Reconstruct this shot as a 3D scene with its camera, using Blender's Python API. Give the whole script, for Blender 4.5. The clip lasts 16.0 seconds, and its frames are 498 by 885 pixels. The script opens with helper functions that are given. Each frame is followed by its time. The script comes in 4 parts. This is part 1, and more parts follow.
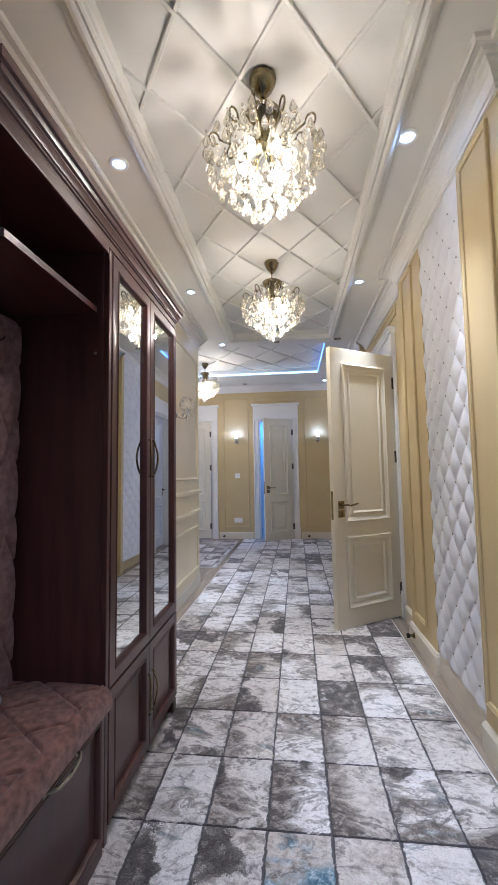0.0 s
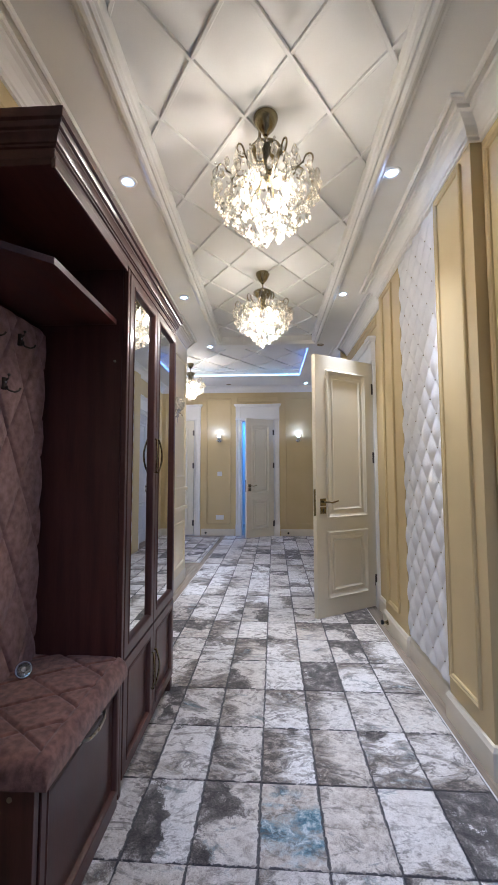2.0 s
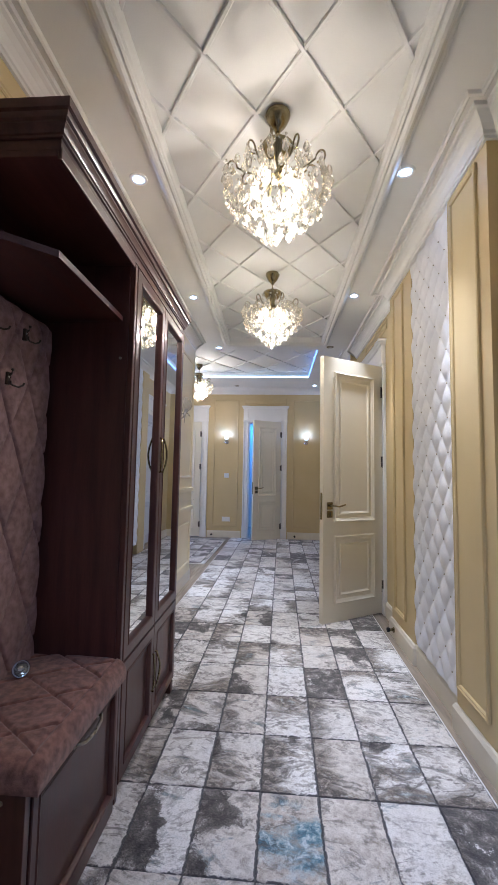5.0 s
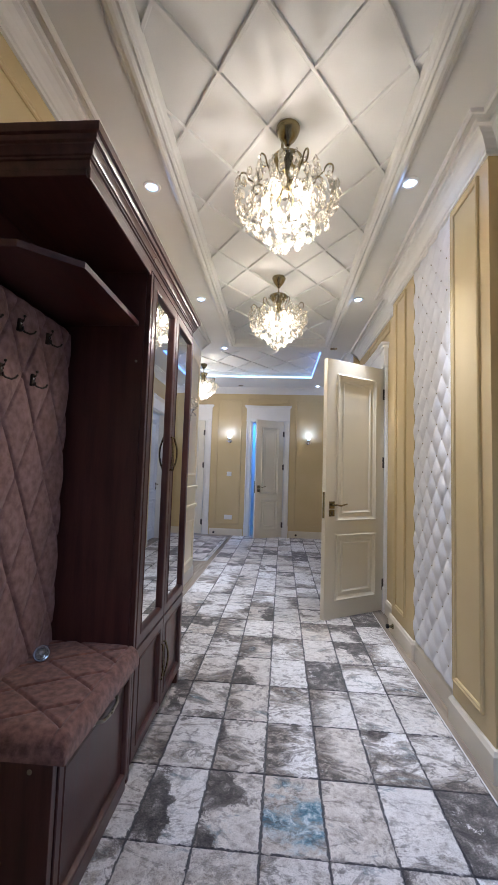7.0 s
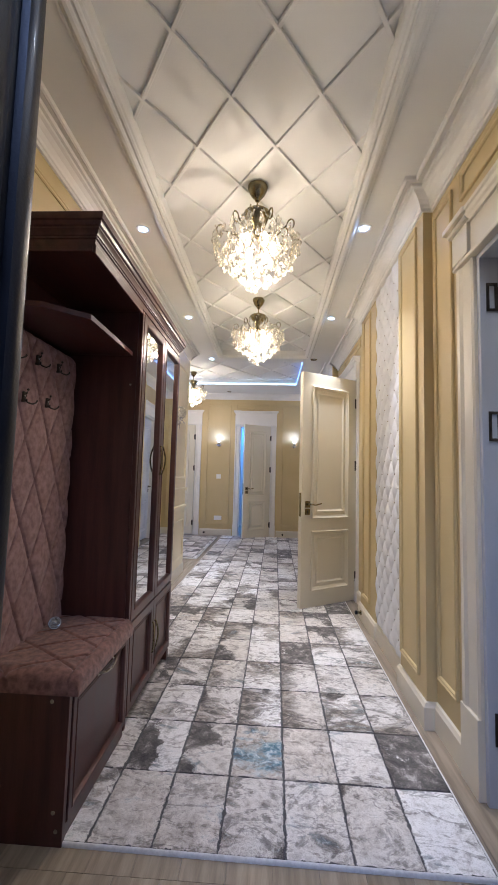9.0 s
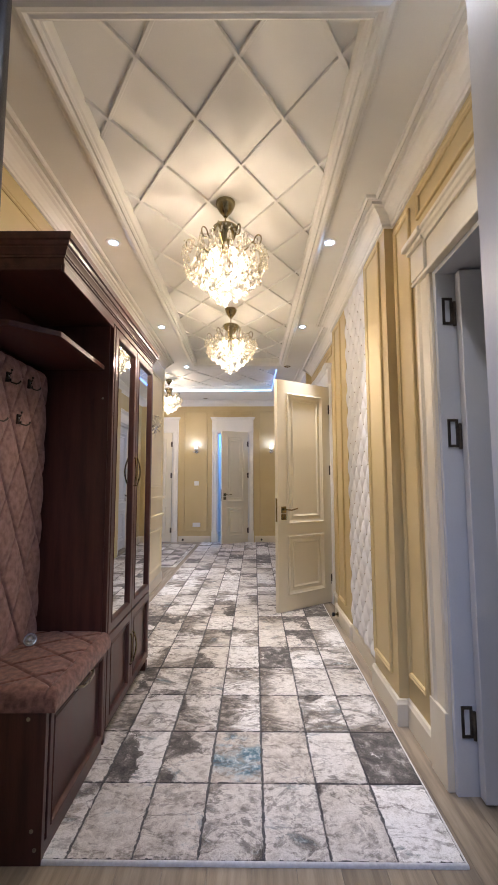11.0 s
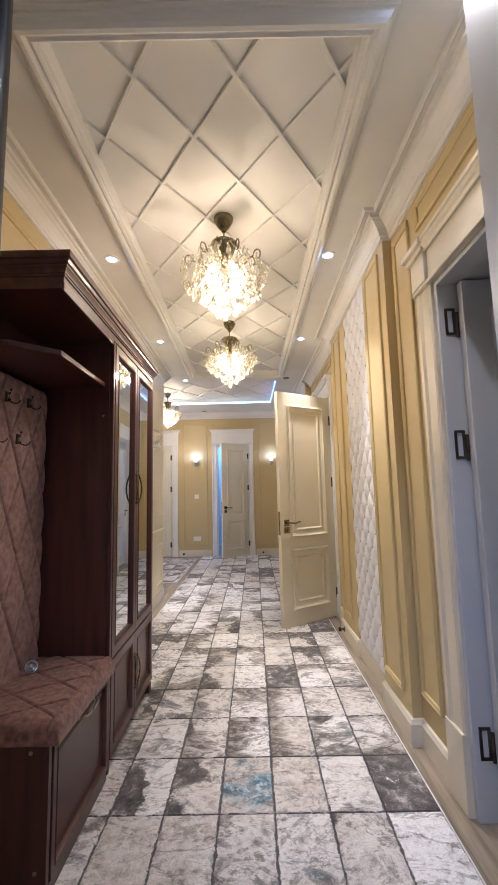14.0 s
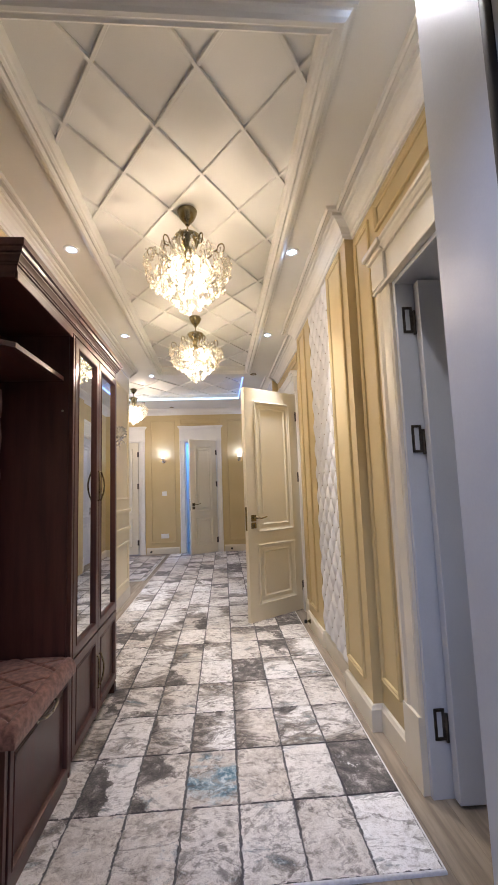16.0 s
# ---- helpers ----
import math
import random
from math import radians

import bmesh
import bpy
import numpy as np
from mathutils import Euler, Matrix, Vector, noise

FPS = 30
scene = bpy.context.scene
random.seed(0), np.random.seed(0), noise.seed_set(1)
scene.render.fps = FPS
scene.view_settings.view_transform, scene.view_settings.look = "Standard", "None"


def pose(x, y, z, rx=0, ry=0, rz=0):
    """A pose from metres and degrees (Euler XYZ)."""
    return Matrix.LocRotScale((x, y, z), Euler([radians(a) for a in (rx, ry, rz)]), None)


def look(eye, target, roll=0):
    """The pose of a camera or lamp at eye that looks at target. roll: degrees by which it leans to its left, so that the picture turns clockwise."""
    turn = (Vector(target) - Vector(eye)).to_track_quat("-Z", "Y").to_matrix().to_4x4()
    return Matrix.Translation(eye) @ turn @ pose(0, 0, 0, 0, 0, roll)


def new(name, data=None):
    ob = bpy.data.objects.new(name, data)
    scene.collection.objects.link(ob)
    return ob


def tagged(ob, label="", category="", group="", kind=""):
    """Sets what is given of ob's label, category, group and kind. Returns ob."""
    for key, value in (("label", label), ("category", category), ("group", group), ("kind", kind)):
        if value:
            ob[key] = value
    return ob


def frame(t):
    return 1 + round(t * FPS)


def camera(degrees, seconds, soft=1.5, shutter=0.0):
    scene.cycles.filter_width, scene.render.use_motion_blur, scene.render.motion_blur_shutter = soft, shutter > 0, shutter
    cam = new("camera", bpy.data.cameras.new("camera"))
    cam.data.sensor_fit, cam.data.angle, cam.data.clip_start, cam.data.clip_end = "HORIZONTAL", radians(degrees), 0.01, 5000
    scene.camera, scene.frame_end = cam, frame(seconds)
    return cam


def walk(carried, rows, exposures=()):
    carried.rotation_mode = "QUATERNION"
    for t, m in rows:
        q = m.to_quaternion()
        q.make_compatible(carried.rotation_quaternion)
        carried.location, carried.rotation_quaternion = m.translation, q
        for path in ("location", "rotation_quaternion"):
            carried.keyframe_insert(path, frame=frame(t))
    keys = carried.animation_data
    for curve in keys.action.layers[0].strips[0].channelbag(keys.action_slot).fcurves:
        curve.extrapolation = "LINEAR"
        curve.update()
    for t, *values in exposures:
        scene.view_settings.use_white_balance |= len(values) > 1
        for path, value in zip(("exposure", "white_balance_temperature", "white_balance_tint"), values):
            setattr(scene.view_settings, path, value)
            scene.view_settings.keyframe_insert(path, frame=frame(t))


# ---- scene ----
cam = camera(62.4, 16.0)
PATH = [
    (0, (0.034, 0.052, 1.104), (-0.17, 2.036, 1.256), -0.9),
    (0.5, (0.032, 0.041, 1.097), (-0.159, 2.026, 1.246), -0.8),
    (1, (0.019, 0.01, 1.091), (-0.135, 1.999, 1.236), -0.6),
    (1.5, (-0.009, -0.06, 1.102), (-0.117, 1.932, 1.247), -0.3),
    (2, (-0.035, -0.13, 1.1), (-0.13, 1.862, 1.245), -0.1),
    (2.5, (-0.028, -0.154, 1.106), (-0.117, 1.838, 1.259), 0.1),
    (3, (-0.027, -0.14, 1.107), (-0.127, 1.852, 1.254), 0.2),
    (3.5, (-0.033, -0.106, 1.102), (-0.146, 1.883, 1.271), 0.3),
    (6, (-0.025, -0.101, 1.094), (-0.171, 1.888, 1.239), 1.5),
    (6.5, (-0.037, -0.126, 1.093), (-0.187, 1.863, 1.236), 1.6),
    (7, (-0.049, -0.177, 1.095), (-0.189, 1.812, 1.245), 1.8),
    (7.5, (-0.039, -0.234, 1.097), (-0.166, 1.756, 1.25), 1.9),
    (8, (-0.018, -0.284, 1.103), (-0.154, 1.705, 1.258), 2.0),
    (8.5, (0.021, -0.382, 1.109), (-0.108, 1.607, 1.269), 1.9),
    (9, (0.054, -0.5, 1.103), (-0.052, 1.491, 1.264), 1.5),
    (9.5, (0.066, -0.57, 1.108), (-0.022, 1.422, 1.267), 1.0),
    (10, (0.083, -0.564, 1.119), (0.024, 1.427, 1.293), 0.5),
    (12.5, (0.07, -0.521, 1.131), (0.113, 1.469, 1.325), -0.5),
    (13, (0.062, -0.518, 1.142), (0.099, 1.47, 1.359), -0.8),
    (13.5, (0.052, -0.515, 1.149), (0.075, 1.472, 1.378), -1.1),
    (14, (0.06, -0.519, 1.146), (0.066, 1.467, 1.383), -1.3),
    (14.5, (0.068, -0.523, 1.148), (0.072, 1.462, 1.393), -1.5),
    (15, (0.083, -0.526, 1.143), (0.12, 1.458, 1.385), -1.8),
    (15.5, (0.096, -0.531, 1.141), (0.179, 1.454, 1.373), -2.0),
    (16, (0.083, -0.522, 1.139), (0.237, 1.46, 1.355), -2.0),
]

EXPOSURES = [(0.0, 0.17, 6050, 15), (3.5, 0.19, 6050, 15), (7.0, 0.17, 6100, 15), (8.5, 0.24, 6250, 15), (9.0, 0.31, 6650, 16), (9.5, 0.42, 7450, 18), (16.0, 0.42, 7450, 18)]
walk(cam, [(t, look(eye, target, roll)) for t, eye, target, roll in PATH], EXPOSURES)

# ---- world and lights ----
world = bpy.data.worlds.new("world")
scene.world = world
world.use_nodes = True
world.node_tree.nodes["Background"].inputs[0].default_value = (0.5, 0.6, 0.8, 1)
world.node_tree.nodes["Background"].inputs[1].default_value = 0.02

CH1, CH2, CH3 = (-0.04, 1.470, 2.56), (-0.072, 2.805, 2.56), (-1.18, 5.80, 2.70)
WARM, COOL, BLUE = (1.0, 0.92, 0.80), (0.80, 0.88, 1.0), (0.05, 0.30, 1.0)
# the first spot is unseen, added to brighten the bench and near floor
SPOTS = [(0.556, 0.417), (-0.715, 1.752), (0.556, 1.757), (-0.715, 3.087), (0.566, 3.09), (-0.69, 4.41)]


def lamp(name, kind, power, color, m, **settings):
    data = bpy.data.lights.new(name, kind)
    data.energy, data.color = power, color
    if "radius" in settings:
        data.shadow_soft_size = settings["radius"]
    if "spot" in settings:
        data.spot_size, data.spot_blend = radians(settings["spot"]), 1.0
    if "size" in settings:
        data.shape, data.size, data.size_y = "RECTANGLE", settings["size"][0], settings["size"][1]
    ob = new(name, data)
    ob.matrix_world = m
    return ob


for c, power in ((CH1, 13.2), (CH2, 12.8), (CH3, 31)):
    for k in range(3):
        a = (k + 0.25) * math.tau / 3
        lamp("chandelier_light", "POINT", power / 3, WARM, pose(c[0] + 0.09 * math.cos(a), c[1] + 0.09 * math.sin(a), c[2] - 0.462), radius=0.022)
for x, y in SPOTS:
    # near: the added spot, weaker and wider than the others
    near = y < 1
    lamp("downlight_light", "SPOT", 25 if near else 94, COOL, pose(x, y, 2.495), radius=0.03, spot=108 if near else 54)
for x in (-0.905, 0.485):
    lamp("sconce_light", "POINT", 2.0, (0.38, 0.54, 1.0), pose(x, 7.03, 1.775), radius=0.012)
lamp("cove_light", "AREA", 3.0, (0.30, 0.55, 1.0), pose(-1.2, 6.33, 2.665, 90, 0, 180) @ pose(0, 0, 0, 35), size=(3.2, 0.03))
lamp("cove_light", "AREA", 2.2, (0.12, 0.35, 1.0), pose(0.53, 5.5, 2.665, 90, 0, 90) @ pose(0, 0, 0, 35), size=(1.4, 0.03))
lamp("bedroom_light", "AREA", 40, BLUE, pose(-0.3, 8.3, 2.2, 0, 0, 0), size=(1.0, 0.8))
lamp("side_room_light", "AREA", 10, (0.35, 0.55, 1.0), pose(1.7, 3.7, 2.3, 0, 0, 0), size=(0.6, 0.6))
# unseen blue source, added for the bluish light on the hall rug
lamp("hall_west_added_light", "AREA", 34, (0.30, 0.48, 1.0), look((-4.22, 5.6, 1.5), (-1.3, 5.4, 0.0)), size=(1.25, 1.3))
lamp("landing_light", "AREA", 31, (0.36, 0.53, 1.0), look((-0.1, -1.0, 2.6), (0.0, 0.5, 0.3)), size=(0.8, 0.5))


# ---- materials ----
def nodes_of(name):
    m = bpy.data.materials.new(name)
    m.use_nodes = True
    return m, m.node_tree.nodes, m.node_tree.links, m.node_tree.nodes["Principled BSDF"]


def mat(name, a, b=None, rough=0.5, metal=0.0, scale=6.0, fine=120.0, bump=0.05, stretch=(1, 1, 1), rvar=0.12, spread=(0.35, 0.65), coat=0.0, sheen=0.0, spec=0.5, per_piece=0.0):
    """Two-colour procedural surface: broad mottling, fine relief, uneven gloss."""
    m, n, l, p = nodes_of(name)
    b = b or tuple(c * 0.9 for c in a)
    tc = n.new("ShaderNodeTexCoord")
    mp = n.new("ShaderNodeMapping")
    mp.inputs["Scale"].default_value = stretch
    l.new(tc.outputs["Object"], mp.inputs[0])
    big, small = n.new("ShaderNodeTexNoise"), n.new("ShaderNodeTexNoise")
    big.inputs["Scale"].default_value, big.inputs["Detail"].default_value = scale, 6
    small.inputs["Scale"].default_value, small.inputs["Detail"].default_value = fine, 4
    vec = mp.outputs[0]
    if per_piece:
        info, add = n.new("ShaderNodeObjectInfo"), n.new("ShaderNodeVectorMath")
        add.operation = "MULTIPLY_ADD"
        l.new(info.outputs["Random"], add.inputs[0])
        add.inputs[1].default_value = (37.0, 17.0, 9.0)
        l.new(vec, add.inputs[2])
        vec = add.outputs[0]
    l.new(vec, big.inputs[0]), l.new(vec, small.inputs[0])
    ramp = n.new("ShaderNodeValToRGB")
    ramp.color_ramp.elements[0].position, ramp.color_ramp.elements[1].position = spread
    ramp.color_ramp.elements[0].color, ramp.color_ramp.elements[1].color = (*a, 1), (*b, 1)
    mix = n.new("ShaderNodeMath")
    mix.operation = "MULTIPLY_ADD"
    l.new(small.outputs[0], mix.inputs[0])
    mix.inputs[1].default_value = 0.25
    sub = n.new("ShaderNodeMath")
    sub.operation = "SUBTRACT"
    l.new(big.outputs[0], sub.inputs[0])
    sub.inputs[1].default_value = 0.125
    l.new(sub.outputs[0], mix.inputs[2])
    l.new(mix.outputs[0], ramp.inputs[0])
    out = ramp.outputs[0]
    if per_piece:
        hsv, rng = n.new("ShaderNodeHueSaturation"), n.new("ShaderNodeMapRange")
        l.new(info.outputs["Random"], rng.inputs[0])
        rng.inputs[3].default_value, rng.inputs[4].default_value = 1 - per_piece, 1 + per_piece
        l.new(rng.outputs[0], hsv.inputs["Value"])
        l.new(out, hsv.inputs["Color"])
        out = hsv.outputs[0]
    l.new(out, p.inputs["Base Color"])
    r = n.new("ShaderNodeMapRange")
    r.inputs[3].default_value, r.inputs[4].default_value = max(0.02, rough - rvar), min(1, rough + rvar)
    l.new(big.outputs[0], r.inputs[0])
    l.new(r.outputs[0], p.inputs["Roughness"])
    bp = n.new("ShaderNodeBump")
    bp.inputs["Strength"].default_value, bp.inputs["Distance"].default_value = bump, 0.002
    l.new(small.outputs[0], bp.inputs["Height"])
    l.new(bp.outputs[0], p.inputs["Normal"])
    p.inputs["Metallic"].default_value, p.inputs["Coat Weight"].default_value = metal, coat
    p.inputs["Sheen Weight"].default_value, p.inputs["Specular IOR Level"].default_value = sheen, spec
    return m


def glow(name, color, strength):
    m, n, l, p = nodes_of(name)
    p.inputs["Base Color"].default_value = (0.8, 0.8, 0.8, 1)
    p.inputs["Emission Color"].default_value, p.inputs["Emission Strength"].default_value = (*color, 1), strength
    return m


PAINT = mat("ochre_wall_paint", (0.595, 0.462, 0.245), (0.56, 0.432, 0.22), rough=0.54, scale=2.5, fine=260, bump=0.10)
CREAM = mat("cream_panel_paint", (0.80, 0.69, 0.47), (0.76, 0.65, 0.43), rough=0.42, scale=2.5, fine=260, bump=0.10)
WHITE = mat("white_moulding_paint", (0.80, 0.78, 0.74), (0.75, 0.73, 0.68), rough=0.42, scale=3, fine=220, bump=0.08)
CEIL = mat("ceiling_paint", (0.78, 0.77, 0.73), (0.72, 0.71, 0.67), rough=0.6, scale=1.8, fine=200, bump=0.08)
DOORW = mat("ivory_door_enamel", (0.74, 0.685, 0.555), (0.70, 0.645, 0.515), rough=0.36, scale=2, fine=180, bump=0.05, stretch=(1, 1, 0.3))
DOORG = mat("white_door_enamel", (0.58, 0.60, 0.63), (0.52, 0.54, 0.575), rough=0.40, scale=2, fine=180, bump=0.05)
SKIRT = mat("skirting_enamel", (0.74, 0.68, 0.56), (0.68, 0.62, 0.50), rough=0.4, scale=3, fine=180, bump=0.06)
WENGE = mat("dark_cherry_veneer", (0.050, 0.0152, 0.0125), (0.105, 0.0350, 0.0285), rough=0.34, spread=(0.30, 0.72), scale=5, fine=60, bump=0.10, stretch=(6, 6, 0.5), coat=0.16, spec=0.5)
WENGEH = mat("dark_cherry_veneer_cross_grain", (0.050, 0.0152, 0.0125), (0.105, 0.0350, 0.0285), rough=0.34, spread=(0.30, 0.72), scale=5, fine=60, bump=0.10, stretch=(6, 0.5, 6), coat=0.16, spec=0.5)
EDGE = mat("shelf_edge_band", (0.30, 0.20, 0.19), (0.22, 0.14, 0.13), rough=0.35, scale=8, fine=100)
SUEDE = mat("plum_brown_suede", (0.135, 0.064, 0.050), (0.30, 0.150, 0.120), rough=0.85, scale=48, fine=420, bump=0.5, sheen=0.3, rvar=0.05, spec=0.2)
SUEDEB = mat("taupe_velour", (0.27, 0.160, 0.150), (0.43, 0.268, 0.250), rough=0.8, scale=40, fine=420, bump=0.5, sheen=0.12, rvar=0.05, spec=0.2)
BRONZE = mat("antique_bronze", (0.36, 0.30, 0.175), (0.20, 0.165, 0.092), rough=0.24, metal=1.0, scale=14, fine=200, bump=0.1)
STEEL = mat("aged_nickel", (0.42, 0.38, 0.32), (0.30, 0.27, 0.22), rough=0.3, metal=1.0, scale=20, fine=200, bump=0.1)
DARKM = mat("dark_hinge_metal", (0.13, 0.11, 0.095), (0.06, 0.05, 0.042), rough=0.4, metal=0.9, scale=20, fine=150)
BRASS = mat("yellow_zinc", (0.42, 0.33, 0.16), (0.30, 0.24, 0.14), rough=0.35, metal=1.0, scale=30, fine=200, bump=0.1)
CHROME = mat("chrome", (0.75, 0.75, 0.76), (0.6, 0.6, 0.62), rough=0.12, metal=1.0, scale=10, fine=100, bump=0.02, rvar=0.05)
BLACK = mat("black_steel_enamel", (0.004, 0.0045, 0.007), (0.007, 0.008, 0.012), spec=0.3, rough=0.38, scale=6, fine=300, bump=0.15, coat=0.05)
LEATH = mat("white_leatherette", (0.76, 0.76, 0.775), (0.70, 0.70, 0.72), spec=0.08, rough=0.7, scale=9, fine=500, bump=0.25)
PLASTIC = mat("white_plastic", (0.82, 0.82, 0.80), (0.78, 0.78, 0.76), rough=0.3, scale=6, fine=100, bump=0.01)
OAK = mat("grey_oak_laminate", (0.36, 0.29, 0.215), (0.22, 0.175, 0.13), rough=0.4, scale=5, fine=45, bump=0.15, stretch=(9, 0.7, 1), spread=(0.34, 0.66), per_piece=0.17)
PLAST = mat("landing_plaster", (0.62, 0.62, 0.62), (0.55, 0.55, 0.56), rough=0.8, scale=2, fine=80, bump=0.3)
TILE = mat("landing_tile", (0.42, 0.42, 0.42), (0.34, 0.34, 0.35), rough=0.35, scale=3, fine=60)
RUGEDGE = mat("rug_binding", (0.80, 0.79, 0.78), (0.68, 0.67, 0.66), rough=0.9, scale=90, fine=400, bump=0.5)
BULB = glow("bulb_glow", (1.0, 0.90, 0.72), 10)
SPOTG = glow("downlight_glow", (0.32, 0.54, 1.0), 150)
# glowing ring that stands in for the blue halo round a lit lens
SPOTR = glow("downlight_halo_glow", (0.50, 0.70, 1.0), 2.4)
COVE = glow("led_strip_glow", (0.30, 0.60, 1.0), 3.6)
COVEB = glow("blue_led_strip_glow", (0.06, 0.26, 1.0), 3.0)
SHADEG = glow("sconce_shade_glow", (0.58, 0.78, 1.0), 2.3)

m_, n_, l_, p_ = nodes_of("mirror_glass")
MIRROR = m_
p_.inputs["Base Color"].default_value = (0.86, 0.88, 0.87, 1)
p_.inputs["Metallic"].default_value, p_.inputs["Roughness"].default_value = 1.0, 0.015

m_, n_, l_, p_ = nodes_of("cut_crystal")
CRYSTAL = m_
tr, gl, tl = n_.new("ShaderNodeBsdfTransparent"), n_.new("ShaderNodeBsdfGlossy"), n_.new("ShaderNodeBsdfTranslucent")
tr.inputs[0].default_value, gl.inputs[0].default_value, tl.inputs[0].default_value = (0.99, 0.97, 0.92, 1), (1, 0.99, 0.97, 1), (1, 0.98, 0.92, 1)
gl.inputs["Roughness"].default_value = 0.06
fr, mx1, mx2 = n_.new("ShaderNodeFresnel"), n_.new("ShaderNodeMixShader"), n_.new("ShaderNodeMixShader")
fr.inputs[0].default_value = 1.7
mx1.inputs[0].default_value = 0.18
l_.new(tr.outputs[0], mx1.inputs[1]), l_.new(tl.outputs[0], mx1.inputs[2])
l_.new(fr.outputs[0], mx2.inputs[0]), l_.new(mx1.outputs[0], mx2.inputs[1]), l_.new(gl.outputs[0], mx2.inputs[2])
l_.new(mx2.outputs[0], n_["Material Output"].inputs[0])

# rug: printed worn stone slabs, attributes carry each slab's tint and its dark stain
m_, n_, l_, p_ = nodes_of("rug_print")
RUG = m_
tc = n_.new("ShaderNodeTexCoord")
a_tint, a_dark, a_line, a_blue, a_wash = [n_.new("ShaderNodeAttribute") for _ in range(5)]
a_tint.attribute_name, a_dark.attribute_name, a_line.attribute_name, a_blue.attribute_name, a_wash.attribute_name = "tint", "stain", "joint", "teal", "wash"
shift = n_.new("ShaderNodeVectorMath")
shift.operation = "MULTIPLY_ADD"
l_.new(a_tint.outputs["Fac"], shift.inputs[0])
shift.inputs[1].default_value = (61.0, 43.0, 0.0)
l_.new(tc.outputs["Object"], shift.inputs[2])
nz = []
for s, d, w_ in ((7, 10, 0.9), (42, 8, 0.5), (230, 4, 0.0), (4.2, 10, 1.1), (20, 9, 0.4), (9.5, 6, 0.3)):
    t_ = n_.new("ShaderNodeTexNoise")
    t_.inputs["Scale"].default_value, t_.inputs["Detail"].default_value, t_.inputs["Distortion"].default_value = s, d, w_
    t_.inputs["Roughness"].default_value = 0.62
    st_ = n_.new("ShaderNodeMapping")
    st_.inputs["Scale"].default_value = (0.75, 1.45, 1) if s < 8 else (1, 1, 1)
    l_.new(shift.outputs[0], st_.inputs[0])
    l_.new(st_.outputs[0], t_.inputs[0])
    nz.append(t_.outputs[0])


def calc(op, a, b, c=None, n=n_, l=l_):
    m = n.new("ShaderNodeMath")
    m.operation = op
    for i, v in enumerate((a, b, c)):
        if v is None:
            continue
        if isinstance(v, (int, float)):
            m.inputs[i].default_value = v
        else:
            l.new(v, m.inputs[i])
    return m.outputs[0]


def ramp_of(fac, stops, n=n_, l=l_):
    r = n.new("ShaderNodeValToRGB")
    while len(r.color_ramp.elements) < len(stops):
        r.color_ramp.elements.new(0.5)
    for e, (pos, col) in zip(r.color_ramp.elements, stops):
        e.position, e.color = pos, (*col, 1)
    l.new(fac, r.inputs[0])
    return r.outputs[0]


def blend(fac, a, b, n=n_, l=l_):
    m = n.new("ShaderNodeMix")
    m.data_type = "RGBA"
    l.new(fac, m.inputs["Factor"])
    for key, v in (("A", a), ("B", b)):
        s = [i for i in m.inputs if i.name == key and i.type == "RGBA"][0]
        if isinstance(v, tuple):
            s.default_value = (*v, 1)
        else:
            l.new(v, s)
    return [o for o in m.outputs if o.type == "RGBA"][0]


broad = calc("MULTIPLY_ADD", nz[0], 0.42, calc("MULTIPLY", nz[1], 0.58))
base = ramp_of(broad, [(0.32, (0.33, 0.305, 0.28)), (0.42, (0.77, 0.75, 0.735)), (0.50, (0.96, 0.95, 0.945))])
cream = ramp_of(broad, [(0.34, (0.30, 0.25, 0.205)), (0.46, (0.56, 0.50, 0.44)), (0.60, (0.82, 0.77, 0.71))])
body = blend(a_tint.outputs["Fac"], base, cream)
rough_ = calc("MULTIPLY_ADD", nz[0], 2.3, calc("MULTIPLY_ADD", nz[1], 1.0, -1.58))
teal = ramp_of(nz[1], [(0.38, (0.045, 0.13, 0.19)), (0.50, (0.16, 0.29, 0.36)), (0.66, (0.62, 0.70, 0.74))])
tealf = ramp_of(calc("ADD", a_blue.outputs["Fac"], rough_), [(0.30, (0, 0, 0)), (0.75, (1, 1, 1))])
# brown weathered layers along slab edges
washf = ramp_of(calc("ADD", a_wash.outputs["Fac"], rough_), [(0.36, (0, 0, 0)), (0.44, (0.5, 0.5, 0.5)), (0.66, (1, 1, 1))])
brown = ramp_of(calc("MULTIPLY_ADD", nz[1], 0.7, calc("MULTIPLY", nz[2], 0.3)), [(0.40, (0.060, 0.050, 0.044)), (0.50, (0.185, 0.15, 0.122)), (0.62, (0.50, 0.44, 0.38))])
body = blend(calc("MULTIPLY", washf, 0.93), body, brown)
body = blend(tealf, body, teal)
# thin cracks
vein = calc("ABSOLUTE", calc("SUBTRACT", nz[3], 0.5), 0.0)
vein = ramp_of(calc("ADD", vein, calc("MULTIPLY_ADD", nz[1], 0.12, -0.06)), [(0.0, (1, 1, 1)), (0.026, (0, 0, 0))])
body = blend(calc("MULTIPLY", vein, calc("MULTIPLY_ADD", a_wash.outputs["Fac"], 0.9, 0.42)), body, (0.11, 0.095, 0.085))
edge = calc("ADD", a_dark.outputs["Fac"], calc("MULTIPLY_ADD", nz[5], 1.0, calc("MULTIPLY_ADD", nz[4], 0.6, calc("MULTIPLY_ADD", nz[2], 0.5, -1.05))))
stain = ramp_of(edge, [(0.45, (0, 0, 0)), (0.50, (1, 1, 1))])
